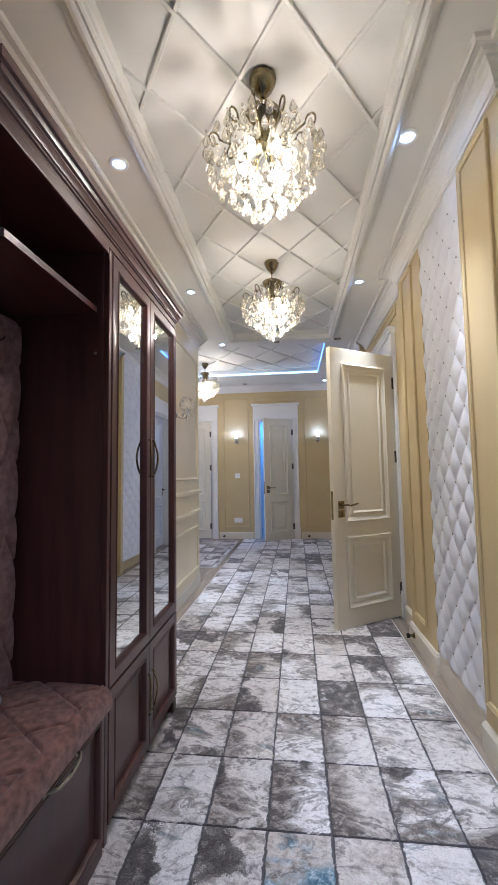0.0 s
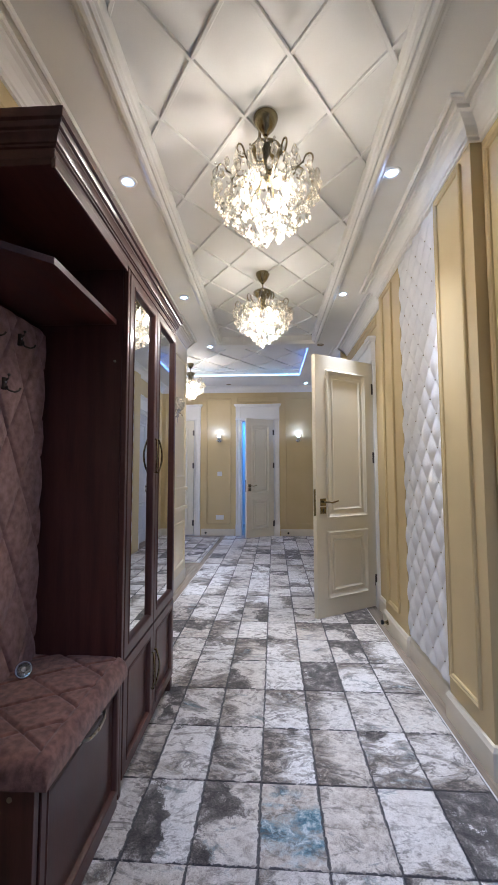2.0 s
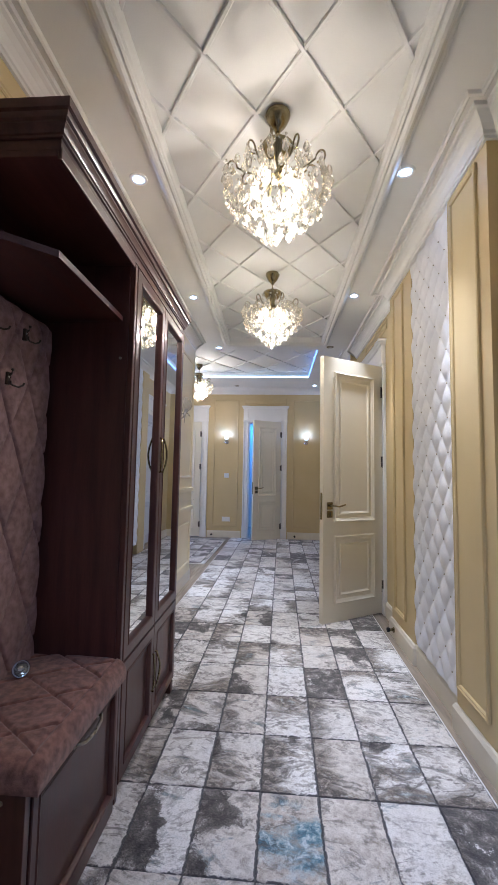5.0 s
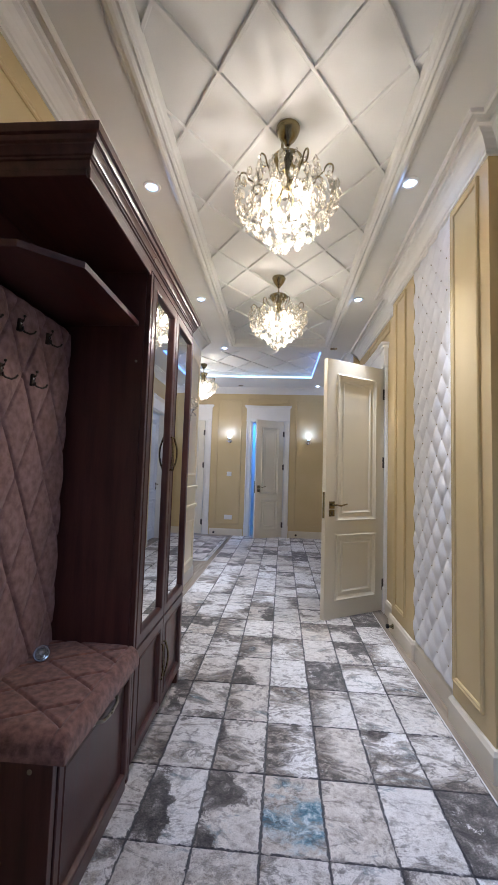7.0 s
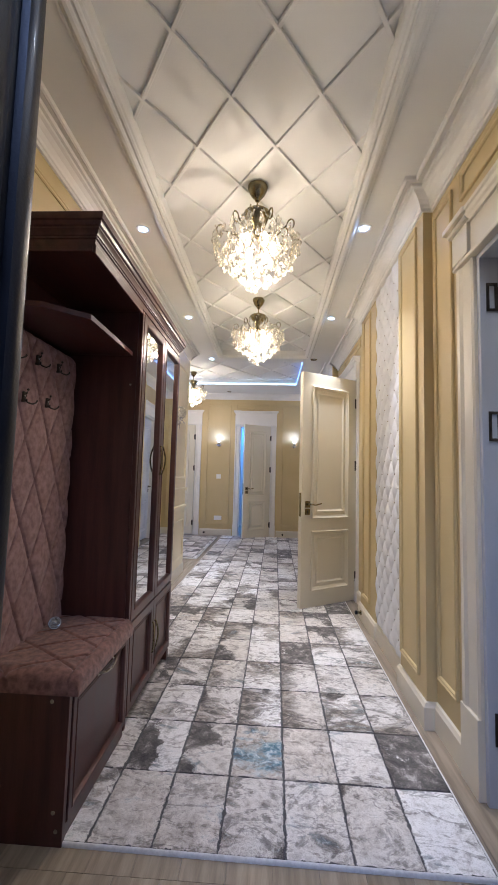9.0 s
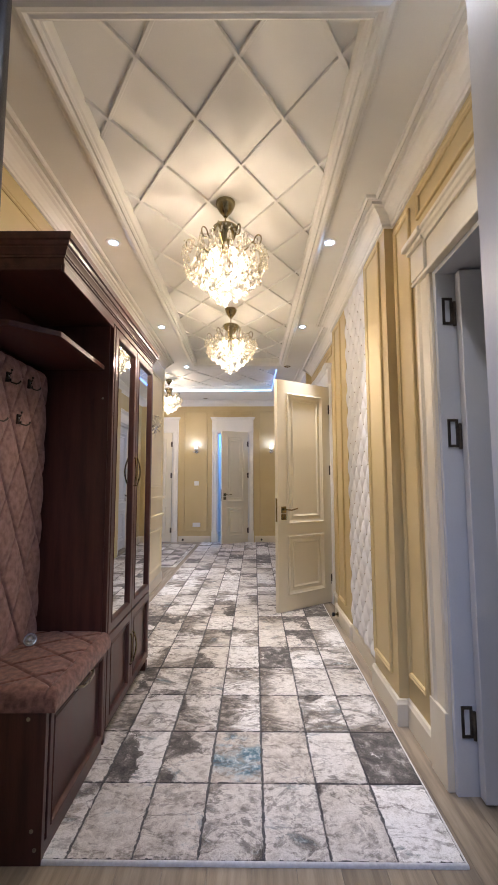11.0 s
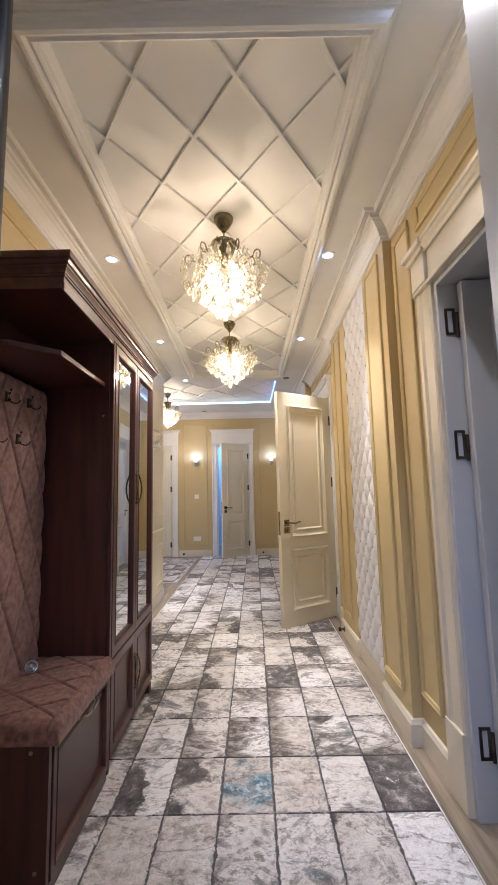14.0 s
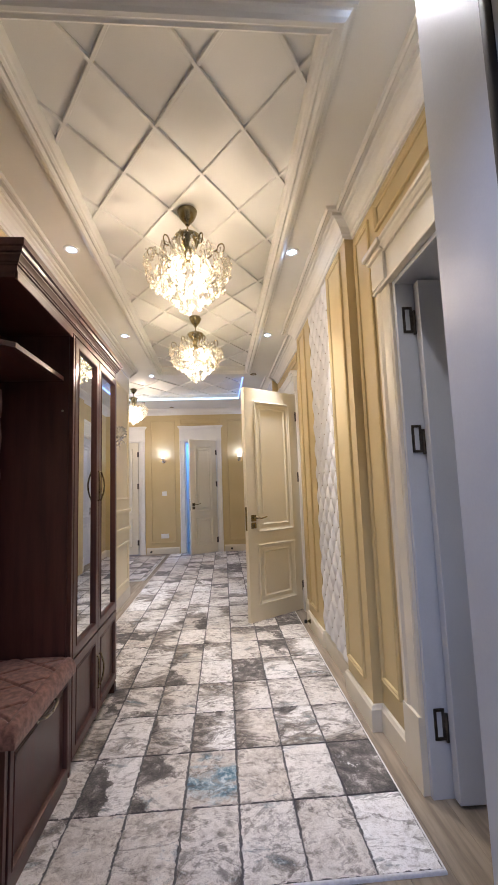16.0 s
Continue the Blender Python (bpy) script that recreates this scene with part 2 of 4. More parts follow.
darkc = ramp_of(calc("MULTIPLY_ADD", nz[4], 0.7, calc("MULTIPLY", nz[2], 0.3)), [(0.40, (0.030, 0.026, 0.025)), (0.49, (0.078, 0.067, 0.063)), (0.56, (0.20, 0.175, 0.16)), (0.63, (0.56, 0.53, 0.51))])
body = blend(calc("MULTIPLY", stain, 0.94), body, darkc)
grit = ramp_of(nz[2], [(0.34, (0.62, 0.61, 0.60)), (0.50, (0.97, 0.97, 0.97)), (0.66, (1.0, 1.0, 1.0))])
mul = n_.new("ShaderNodeMix")
mul.data_type, mul.blend_type = "RGBA", "MULTIPLY"
mul.inputs["Factor"].default_value = 0.75
l_.new(body, mul.inputs[6]), l_.new(grit, mul.inputs[7])
body = mul.outputs[2]
lines = ramp_of(calc("ADD", a_line.outputs["Fac"], calc("MULTIPLY_ADD", nz[1], 2.4, -1.2)), [(0.50, (0, 0, 0)), (0.74, (1, 1, 1))])
body = blend(calc("MULTIPLY", lines, 0.92), body, (0.045, 0.043, 0.048))
l_.new(body, p_.inputs["Base Color"])
p_.inputs["Roughness"].default_value, p_.inputs["Sheen Weight"].default_value, p_.inputs["Specular IOR Level"].default_value = 0.88, 0.25, 0.2
bp_ = n_.new("ShaderNodeBump")
bp_.inputs["Strength"].default_value, bp_.inputs["Distance"].default_value = 0.6, 0.004
l_.new(nz[2], bp_.inputs["Height"]), l_.new(bp_.outputs[0], p_.inputs["Normal"])

# ---- building helpers ----
ORIGIN = {}


def box(bm, x0, x1, y0, y1, z0, z1, bevel=0.0):
    """A box between the two corners, with rounded edges where bevel is given."""
    vs = [bm.verts.new((x, y, z)) for x in (x0, x1) for y in (y0, y1) for z in (z0, z1)]
    fs = [bm.faces.new([vs[i] for i in f]) for f in ((0, 1, 3, 2), (4, 6, 7, 5), (0, 4, 5, 1), (2, 3, 7, 6), (0, 2, 6, 4), (1, 5, 7, 3))]
    if bevel:
        es = list({e for f in fs for e in f.edges})
        bmesh.ops.bevel(bm, geom=es, offset=bevel, segments=2, profile=0.6, affect="EDGES")
    return bm


def boxed(*dims, bevel=0.0):
    return box(bmesh.new(), *dims, bevel=bevel)


def sweep(bm, pts, profile, m, closed=True):
    """A mitred moulding along a plane path: profile points are (inward from the path, height over the plane); m places the plane."""
    n = len(pts)
    rings = []
    for i in range(n):
        p = Vector(pts[i])
        d0 = (p - Vector(pts[i - 1])).normalized() if closed or i else None
        d1 = (Vector(pts[(i + 1) % n]) - p).normalized() if closed or i < n - 1 else None
        d0, d1 = d0 or d1, d1 or d0
        n0, n1 = Vector((-d0.y, d0.x)), Vector((-d1.y, d1.x))
        miter = (n0 + n1).normalized()
        miter = miter / max(0.2, miter.dot(n0))
        rings.append([bm.verts.new(m @ Vector((p.x + miter.x * u, p.y + miter.y * u, v))) for u, v in profile])
    for i in range(n if closed else n - 1):
        a, b = rings[i], rings[(i + 1) % n]
        for j in range(len(profile) - 1):
            bm.faces.new((a[j], b[j], b[j + 1], a[j + 1]))
    if not closed:
        for r in (rings[0], rings[-1]):
            if len(r) > 2:
                bm.faces.new(r)
    return bm


def plane_at(origin, ax, ay):
    ax, ay = Vector(ax), Vector(ay)
    n = ax.cross(ay)
    return Matrix(((ax.x, ay.x, n.x, origin[0]), (ax.y, ay.y, n.y, origin[1]), (ax.z, ay.z, n.z, origin[2]), (0, 0, 0, 1)))


def rect(a0, b0, a1, b1):
    return [(a0, b0), (a1, b0), (a1, b1), (a0, b1)]


def tube(bm, pts, r, sides=8, r_end=None):
    """A round bar along the points."""
    pts = [Vector(p) for p in pts]
    rings = []
    for i, p in enumerate(pts):
        d = (pts[min(i + 1, len(pts) - 1)] - pts[max(i - 1, 0)]).normalized()
        u = d.cross(Vector((0.31, 0.2, 0.93)) if abs(d.z) < 0.9 else Vector((1, 0, 0))).normalized()
        w = d.cross(u)
        rr = r if r_end is None else r + (r_end - r) * i / (len(pts) - 1)
        rings.append([bm.verts.new(p + rr * (math.cos(k * math.tau / sides) * u + math.sin(k * math.tau / sides) * w)) for k in range(sides)])
    for a, b in zip(rings, rings[1:]):
        for k in range(sides):
            bm.faces.new((a[k], a[(k + 1) % sides], b[(k + 1) % sides], b[k]))
    bm.faces.new(rings[0][::-1]), bm.faces.new(rings[-1])
    return bm


def lathe(bm, profile, at=(0, 0, 0), sides=20, m=None):
    """Turned shape: profile of (radius, height)."""
    m = m or Matrix.Translation(at)
    rings = []
    for r, z in profile:
        rings.append([bm.verts.new(m @ Vector((r * math.cos(k * math.tau / sides), r * math.sin(k * math.tau / sides), z))) for k in range(sides)] if r > 1e-5 else [bm.verts.new(m @ Vector((0, 0, z)))])
    for a, b in zip(rings, rings[1:]):
        for k in range(sides):
            k2 = (k + 1) % sides
            f = [a[k % len(a)], a[k2 % len(a)], b[k2 % len(b)], b[k % len(b)]]
            f = list(dict.fromkeys(f))
            if len(f) > 2:
                bm.faces.new(f)
    return bm


def mesh_of(name, bm, material, smooth=None):
    bmesh.ops.recalc_face_normals(bm, faces=bm.faces)
    me = bpy.data.meshes.new(name)
    bm.to_mesh(me)
    bm.free()
    me.materials.append(material)
    if smooth is not None:
        me.shade_smooth() if smooth >= 180 else me.set_sharp_from_angle(angle=radians(smooth))
        if smooth < 180:
            for p in me.polygons:
                p.use_smooth = True
    return me


def part(name, bm, material, parent, label="", smooth=None):
    o = ORIGIN.get(parent, Vector())
    if o.length:
        bmesh.ops.translate(bm, verts=bm.verts, vec=-o)
    ob = new(name, mesh_of(name, bm, material, smooth))
    ob.parent = parent
    ORIGIN[ob] = o
    return tagged(ob, label)


def thing(name, label, category, at=(0, 0, 0), group="", kind=""):
    ob = new(name)
    ob.empty_display_size = 0.1
    ob.location = at
    ORIGIN[ob] = Vector(at)
    return tagged(ob, label, category, group, kind)


def solid(name, bm, material, label, category, at=None, group="", kind="", smooth=None):
    """A thing that is one mesh."""
    if at is not None:
        bmesh.ops.translate(bm, verts=bm.verts, vec=-Vector(at))
    ob = new(name, mesh_of(name, bm, material, smooth))
    if at is not None:
        ob.location = at
    ORIGIN[ob] = Vector(at or (0, 0, 0))
    return tagged(ob, label, category, group, kind)


# ---- structure ----
ZC, ZL, ZH, ZHL = 2.52, 2.565, 2.62, 2.71
XL, XR, XN = -0.93, 0.865, 0.825  # XN: the wall beside the first doorway stands further in
CX0, CX1, CY0, CY1 = -0.546, 0.442, 0.565, 4.215
D1, D2, D3 = (0.34, 1.052), (3.40, 4.02), (5.84, 6.54)
DOORTOP, NEARTOP = 2.035, 1.965


def structure(name, bm, material, label, category):
    return solid(name, bm, material, label, category, kind="structure")


structure("floor", boxed(-4.2, 2.6, -3.2, 9.0, -0.12, -0.012), OAK, "subfloor under grey oak laminate planks", "floor")
w = bmesh.new()
for x0, y0, y1, z0 in ((XN, -0.25, D1[0], 0), (XN, *D1, NEARTOP), (XN, D1[1], 1.5, 0), (XR, 1.5, D2[0], 0), (XR, *D2, DOORTOP), (XR, D2[1], D3[0], 0), (XR, *D3, DOORTOP), (XR, D3[1], 7.13, 0)):
    box(w, x0, XR + 0.14, y0, y1, z0 - (0.012 if z0 == 0 else 0), 2.8)
structure("wall_east", w, PAINT, "ochre painted corridor wall with two doorways", "wall")
structure("wall_west", boxed(XL - 0.14, XL, -0.25, 4.22, -0.012, 2.8), PAINT, "ochre painted corridor wall behind the hall unit", "wall")
w = bmesh.new()
FD, LD = (-0.525, 0.065), (-2.03, -1.335)
for x0, x1, z0 in ((-4.2, LD[0], 0), (*LD, DOORTOP), (LD[1], FD[0], 0), (*FD, DOORTOP), (FD[1], 2.6, 0)):
    box(w, x0, x1, 7.13, 7.27, z0 - (0.012 if z0 == 0 else 0), 2.8)
structure("wall_north", w, PAINT, "ochre painted end wall of the hall with two doors", "wall")
structure("wall_hall_south", boxed(-4.2, XL - 0.14, 4.08, 4.22, -0.012, 2.8), PAINT, "ochre painted wall of the side hall", "wall")
# the unseen opening in this wall is added to hold the blue hall lamp
w = bmesh.new()
for y0, y1, z0, z1 in ((4.08, 4.95, -0.012, 2.8), (6.25, 7.27, -0.012, 2.8), (4.95, 6.25, -0.012, 0.85), (4.95, 6.25, 2.2, 2.8)):
    box(w, -4.34, -4.2, y0, y1, z0, z1)
structure("wall_hall_west", w, PAINT, "ochre painted far wall of the side hall", "wall")
# entrance: wall, white reveal, black steel frame
w = bmesh.new()
box(w, -1.07, -0.38, -0.25, 0.10, -0.012, 2.8)
box(w, 0.585, XN, -0.25, 0.31, -0.012, 2.8)
box(w, -0.38, 0.585, -0.25, 0.10, 2.12, 2.8)
structure("wall_south", w, DOORG, "white painted entrance wall with a deep door reveal", "wall")

# rooms behind the doors
for name, x0, x1, y0, y1 in (("side_room", XR + 0.14, 2.6, -0.25, 2.4), ("far_side_room", XR + 0.14, 2.6, 2.5, 7.1)):
    w = bmesh.new()
    box(w, x1 - 0.1, x1, y0, y1, -0.012, 2.7)
    box(w, x0, x1 - 0.1, y0, y0 + 0.08, -0.012, 2.7)
    box(w, x0, x1 - 0.1, y1 - 0.08, y1, -0.012, 2.7)
    structure("wall_" + name, w, PLAST, "plain plaster walls of the room behind the doorway", "wall")
w = bmesh.new()
box(w, -1.9, -1.8, 7.27, 8.9, -0.012, 2.7)
box(w, 1.4, 1.5, 7.27, 8.9, -0.012, 2.7)
box(w, -1.8, 1.4, 8.8, 8.9, -0.012, 2.7)
structure("wall_bedroom", w, PLAST, "plain walls of the room behind the far door", "wall")
structure("ceiling_bedroom", boxed(-1.9, 1.5, 7.27, 8.9, 2.7, 2.8), CEIL, "plain white ceiling of the far room", "ceiling")
structure("ceiling_side_rooms", boxed(XR + 0.14, 2.6, -0.25, 7.1, 2.7, 2.8), CEIL, "plain white ceiling of the side rooms", "ceiling")
# landing behind the entrance
w = bmesh.new()
box(w, -1.7, -1.6, -3.2, -0.25, -0.012, 2.7)
box(w, 1.6, 1.7, -3.2, -0.25, -0.012, 2.7)
box(w, -1.6, 1.6, -3.2, -3.1, -0.012, 2.7)
box(w, -1.6, -1.07, -0.35, -0.25, -0.012, 2.7)
box(w, 1.005, 1.6, -0.35, -0.25, -0.012, 2.7)
structure("wall_landing", w, PLAST, "grey plaster walls of the stair landing", "wall")
structure("ceiling_landing", boxed(-1.7, 1.7, -3.2, -0.25, 2.7, 2.8), CEIL, "plain ceiling of the stair landing", "ceiling")
structure("floor_landing", boxed(-1.6, 1.6, -3.1, -0.26, -0.012, -0.002), TILE, "grey tiled floor of the stair landing", "floor")

# corridor ceiling: flat border, recessed lattice field, moulded rim
w = bmesh.new()
box(w, XL, CX0, -0.25, 4.52, ZC, 2.8)
box(w, CX1, XR, -0.25, 4.52, ZC, 2.8)
box(w, CX0, CX1, -0.25, CY0, ZC, 2.8)
box(w, CX0, CX1, CY1, 4.52, ZC, 2.8)
box(w, CX0, CX1, CY0, CY1, ZL, 2.8)
LX, LY, SX, SY = 0.047, 0.726, 0.1745, 0.2435


def lattice(bm, x0, x1, y0, y1, z, width=0.015, depth=0.014, grow=1.0):
    """Crossing diagonal battens clipped to the rectangle, each with a step on both sides."""
    sx, sy = SX * grow, SY * grow
    for sign in (1, -1):
        for k in range(-60, 61):
            # line through (LX + 2 k sx, LY) in direction (sign sx, sy)
            ts = []
            for y in (y0, y1):
                ts.append((y - LY) / sy)
            lo, hi = min(ts), max(ts)
            ta, tb = [(x - LX - 2 * k * sx) / (sign * sx) for x in (x0, x1)]
            lo, hi = max(lo, min(ta, tb)), min(hi, max(ta, tb))
            if hi - lo < 0.08:
                continue
            a, b = [Vector((LX + 2 * k * sx + sign * sx * t, LY + sy * t, z)) for t in (lo, hi)]
            d = (b - a).normalized()
            s = Vector((-d.y, d.x, 0))
            dz = depth - (0.0015 if sign < 0 else 0)
            prof = [(-width / 2, 0.004), (-width / 2, -dz * 0.88), (-width * 0.36, -dz), (width * 0.36, -dz), (width / 2, -dz * 0.88), (width / 2, 0.004)]
            r0 = [bm.verts.new(a + s * u + Vector((0, 0, v))) for u, v in prof]
            r1 = [bm.verts.new(b + s * u + Vector((0, 0, v))) for u, v in prof]
            for j in range(5):
                bm.faces.new((r0[j], r0[j + 1], r1[j + 1], r1[j]))


lattice(w, CX0, CX1, CY0, CY1, ZL)
down = plane_at((0, 0, ZC), (1, 0, 0), (0, -1, 0))
RIM = [(0.010, -0.045), (0.010, 0.008), (0.006, 0.016), (-0.002, 0.020), (-0.004, 0.028), (-0.012, 0.033), (-0.020, 0.027), (-0.024, 0.027), (-0.027, 0.032), (-0.034, 0.037), (-0.046, 0.036), (-0.056, 0.028), (-0.064, 0.016), (-0.070, 0.012), (-0.078, 0.012), (-0.082, 0.006), (-0.084, -0.002)]
sweep(w, rect(CX0, -CY1, CX1, -CY0), RIM, down)
structure("ceiling", w, CEIL, "white corridor ceiling with a recessed diagonal batten field", "ceiling")
# hall ceiling with a lit recess
w = bmesh.new()
HX0, HX1, HY0, HY1 = -3.0, 0.46, 4.80, 6.28
box(w, -4.2, HX0, 4.52, 7.13, ZH, 2.8)
box(w, HX1, XR, 4.52, 7.13, ZH, 2.8)
box(w, HX0, HX1, 4.52, HY0, ZH, 2.8)
box(w, HX0, HX1, HY1, 7.13, ZH, 2.8)
box(w, -4.2, XL - 0.14, 4.22, 4.52, ZH, 2.8)
box(w, XL - 0.14, XL, 4.22, 4.52, ZC, 2.8)
box(w, HX0, HX1, HY0, HY1, ZHL, 2.8)
lattice(w, HX0, HX1, HY0, HY1, ZHL, 0.024, 0.012, 1.45)
structure("ceiling_hall", w, CEIL, "white hall ceiling with a lit batten recess", "ceiling")
led = thing("led_strip", "cold blue-white LED strip along the ceiling recess", "light strip", (0, 0, 0), kind="structure")
part("strip", boxed(HX0 + 0.02, HX1 - 0.012, HY1 - 0.010, HY1 - 0.002, ZH + 0.008, ZH + 0.026), COVE, led)
part("strip", boxed(HX1 - 0.010, HX1 - 0.002, HY0 + 0.02, HY1 - 0.012, ZH + 0.008, ZH + 0.026), COVEB, led)

# cornices
CROWN = [(-0.03, -0.1), (0.012, -0.1), (0.014, -0.088), (0.020, -0.084), (0.023, -0.072), (0.034, -0.052), (0.050, -0.036), (0.062, -0.029), (0.066, -0.022), (0.078, -0.020), (0.082, -0.006), (0.100, -0.006), (0.103, -0.014), (0.110, -0.018), (0.118, -0.014), (0.122, 0.0016)]
P1, P2 = (1.472, 1.84, 0.778), (2.47, 2.955, 0.806)


def crown(name, pts, z=ZC):
    bm = bmesh.new()
    sweep(bm, pts, CROWN, plane_at((0, 0, z), (1, 0, 0), (0, 1, 0)), closed=False)
    return structure(name, bm, WHITE, "white stepped plaster cornice under the ceiling", "cornice")


crown("trim_cornice_east", [(XN, 0.31), (XN, P1[0]), (P1[2], P1[0]), (P2[2], P2[1]), (XR, P2[1]), (XR, 4.52)])
crown("trim_cornice_west", [(XL, 4.22), (XL, 0.10)])
crown("trim_cornice_north", [(XR, 4.53), (XR, 7.13), (-4.2, 7.13)], ZH)

# skirting
SK = [(0.0, 0.115), (0.010, 0.112), (0.014, 0.102), (0.018, 0.095), (0.018, 0.0)]


def skirting(name, pts):
    bm = bmesh.new()
    sweep(bm, pts, SK, Matrix.Identity(4), closed=False)
    return structure(name, bm, SKIRT, "cream enamelled skirting board along the wall", "baseboard")


skirting("baseboard_east", [(XN, 1.20), (XN, P1[0]), (P1[2], P1[0]), (P1[2] + 0.002, P1[1]), (0.815, P1[1]), (0.822, P2[0]), (P2[2] - 0.002, P2[0]), (P2[2], P2[1]), (XR, P2[1]), (XR, D2[0] - 0.10)])
skirting("baseboard_east_mid", [(XR, D2[1] + 0.10), (XR, 4.53)])
skirting("baseboard_east_far", [(XR, D3[1] + 0.10), (XR, 7.13), (FD[1] + 0.11, 7.13)])
skirting("baseboard_north", [(FD[0] - 0.11, 7.13), (LD[1] + 0.11, 7.13)])
skirting("baseboard_west", [(XL - 0.14, 4.22), (XL, 4.22), (XL, 2.04)])

# wall pilasters and panel mouldings
PM = [(0.0, 0.0), (0.0, 0.010), (0.006, 0.014), (0.012, 0.010), (0.018, 0.010), (0.022, 0.006), (0.022, 0.0)]


def wall_frame(name, m, r, material=PAINT, prof=PM):
    bm = sweep(bmesh.new(), rect(*r), prof, m)
    return structure(name, bm, material, "raised panel moulding painted like its wall", "moulding")


def east(x):
    """Plane of a wall that faces west: first axis towards -y."""
    return plane_at((x, 0, 0), (0, -1, 0), (0, 0, 1))


def pilaster(name, p):
    bm = bmesh.new()
    box(bm, p[2], XR, p[0], p[1], -0.012, ZC)
    return structure(name, bm, PAINT, "ochre painted wall pilaster with a moulded panel", "pilaster")


P3, P4 = (4.535, 4.60, 0.800), (5.44, 5.70, 0.805)
for nm, p in (("pilaster_near", P1), ("pilaster_far", P2), ("pilaster_hall_near", P3), ("pilaster_hall_far", P4)):
    pilaster(nm, p)
wall_frame("trim_panel_near_pilaster", east(P1[2]), (-P1[1] + 0.02, 0.19, -P1[0] - 0.08, 2.395))
wall_frame("trim_panel_far_pilaster", east(P2[2]), (-P2[1] + 0.09, 0.19, -P2[0] - 0.16, 2.395))
wall_frame("trim_panel_beside_door", east(XN), (-1.448, 0.225, -1.250, 2.378))
wall_frame("trim_panel_over_door", east(XN), (-1.168, 2.262, -0.36, 2.384))
wall_frame("trim_panel_over_far_door", east(XR), (-4.05, 2.315, -3.25, 2.40))


def west(x):
    return plane_at((x, 0, 0), (0, 1, 0), (0, 0, 1))


north = plane_at((0, 7.13, 0), (1, 0, 0), (0, 0, 1))
structure("wall_west_panelling", boxed(XL, XL + 0.012, 2.04, 4.22, 0.0, ZC - 0.1), CREAM, "cream panelled lining of the corridor wall", "wall panelling")
for y0, y1 in ((2.12, 3.12), (3.24, 4.14)):
    wall_frame("trim_panel_upper", west(XL + 0.012), (y0, 1.055, y1, 2.26), CREAM)
    wall_frame("trim_panel_lower", west(XL + 0.012), (y0, 0.19, y1, 0.61), CREAM)
wall_frame("trim_panel_behind_unit", west(XL), (0.18, 0.19, 1.98, 2.335))
for z in (0.935, 0.745):
    bm = boxed(XL + 0.012, XL + 0.034, 2.04, 4.22, z - 0.018, z + 0.018, bevel=0.006)
    structure("trim_dado_rail", bm, CREAM, "cream dado rail across the corridor wall", "rail")
for r in ((-1.14, 0.19, -0.70, 2.42), (-0.60, 2.34, 0.14, 2.44), (0.26, 0.19, 0.80, 2.42)):
    wall_frame("trim_panel_north", plane_at((0, 7.13, 0), (1, 0, 0), (0, 0, 1)), r)

# ---- doorways: casings, jambs, heads ----
CAS = [(0.0, 0.0), (0.0, 0.014), (0.008, 0.020), (0.016, 0.016), (0.060, 0.016), (0.070, 0.024), (0.086, 0.024), (0.090, 0.018), (0.090, 0.0)]


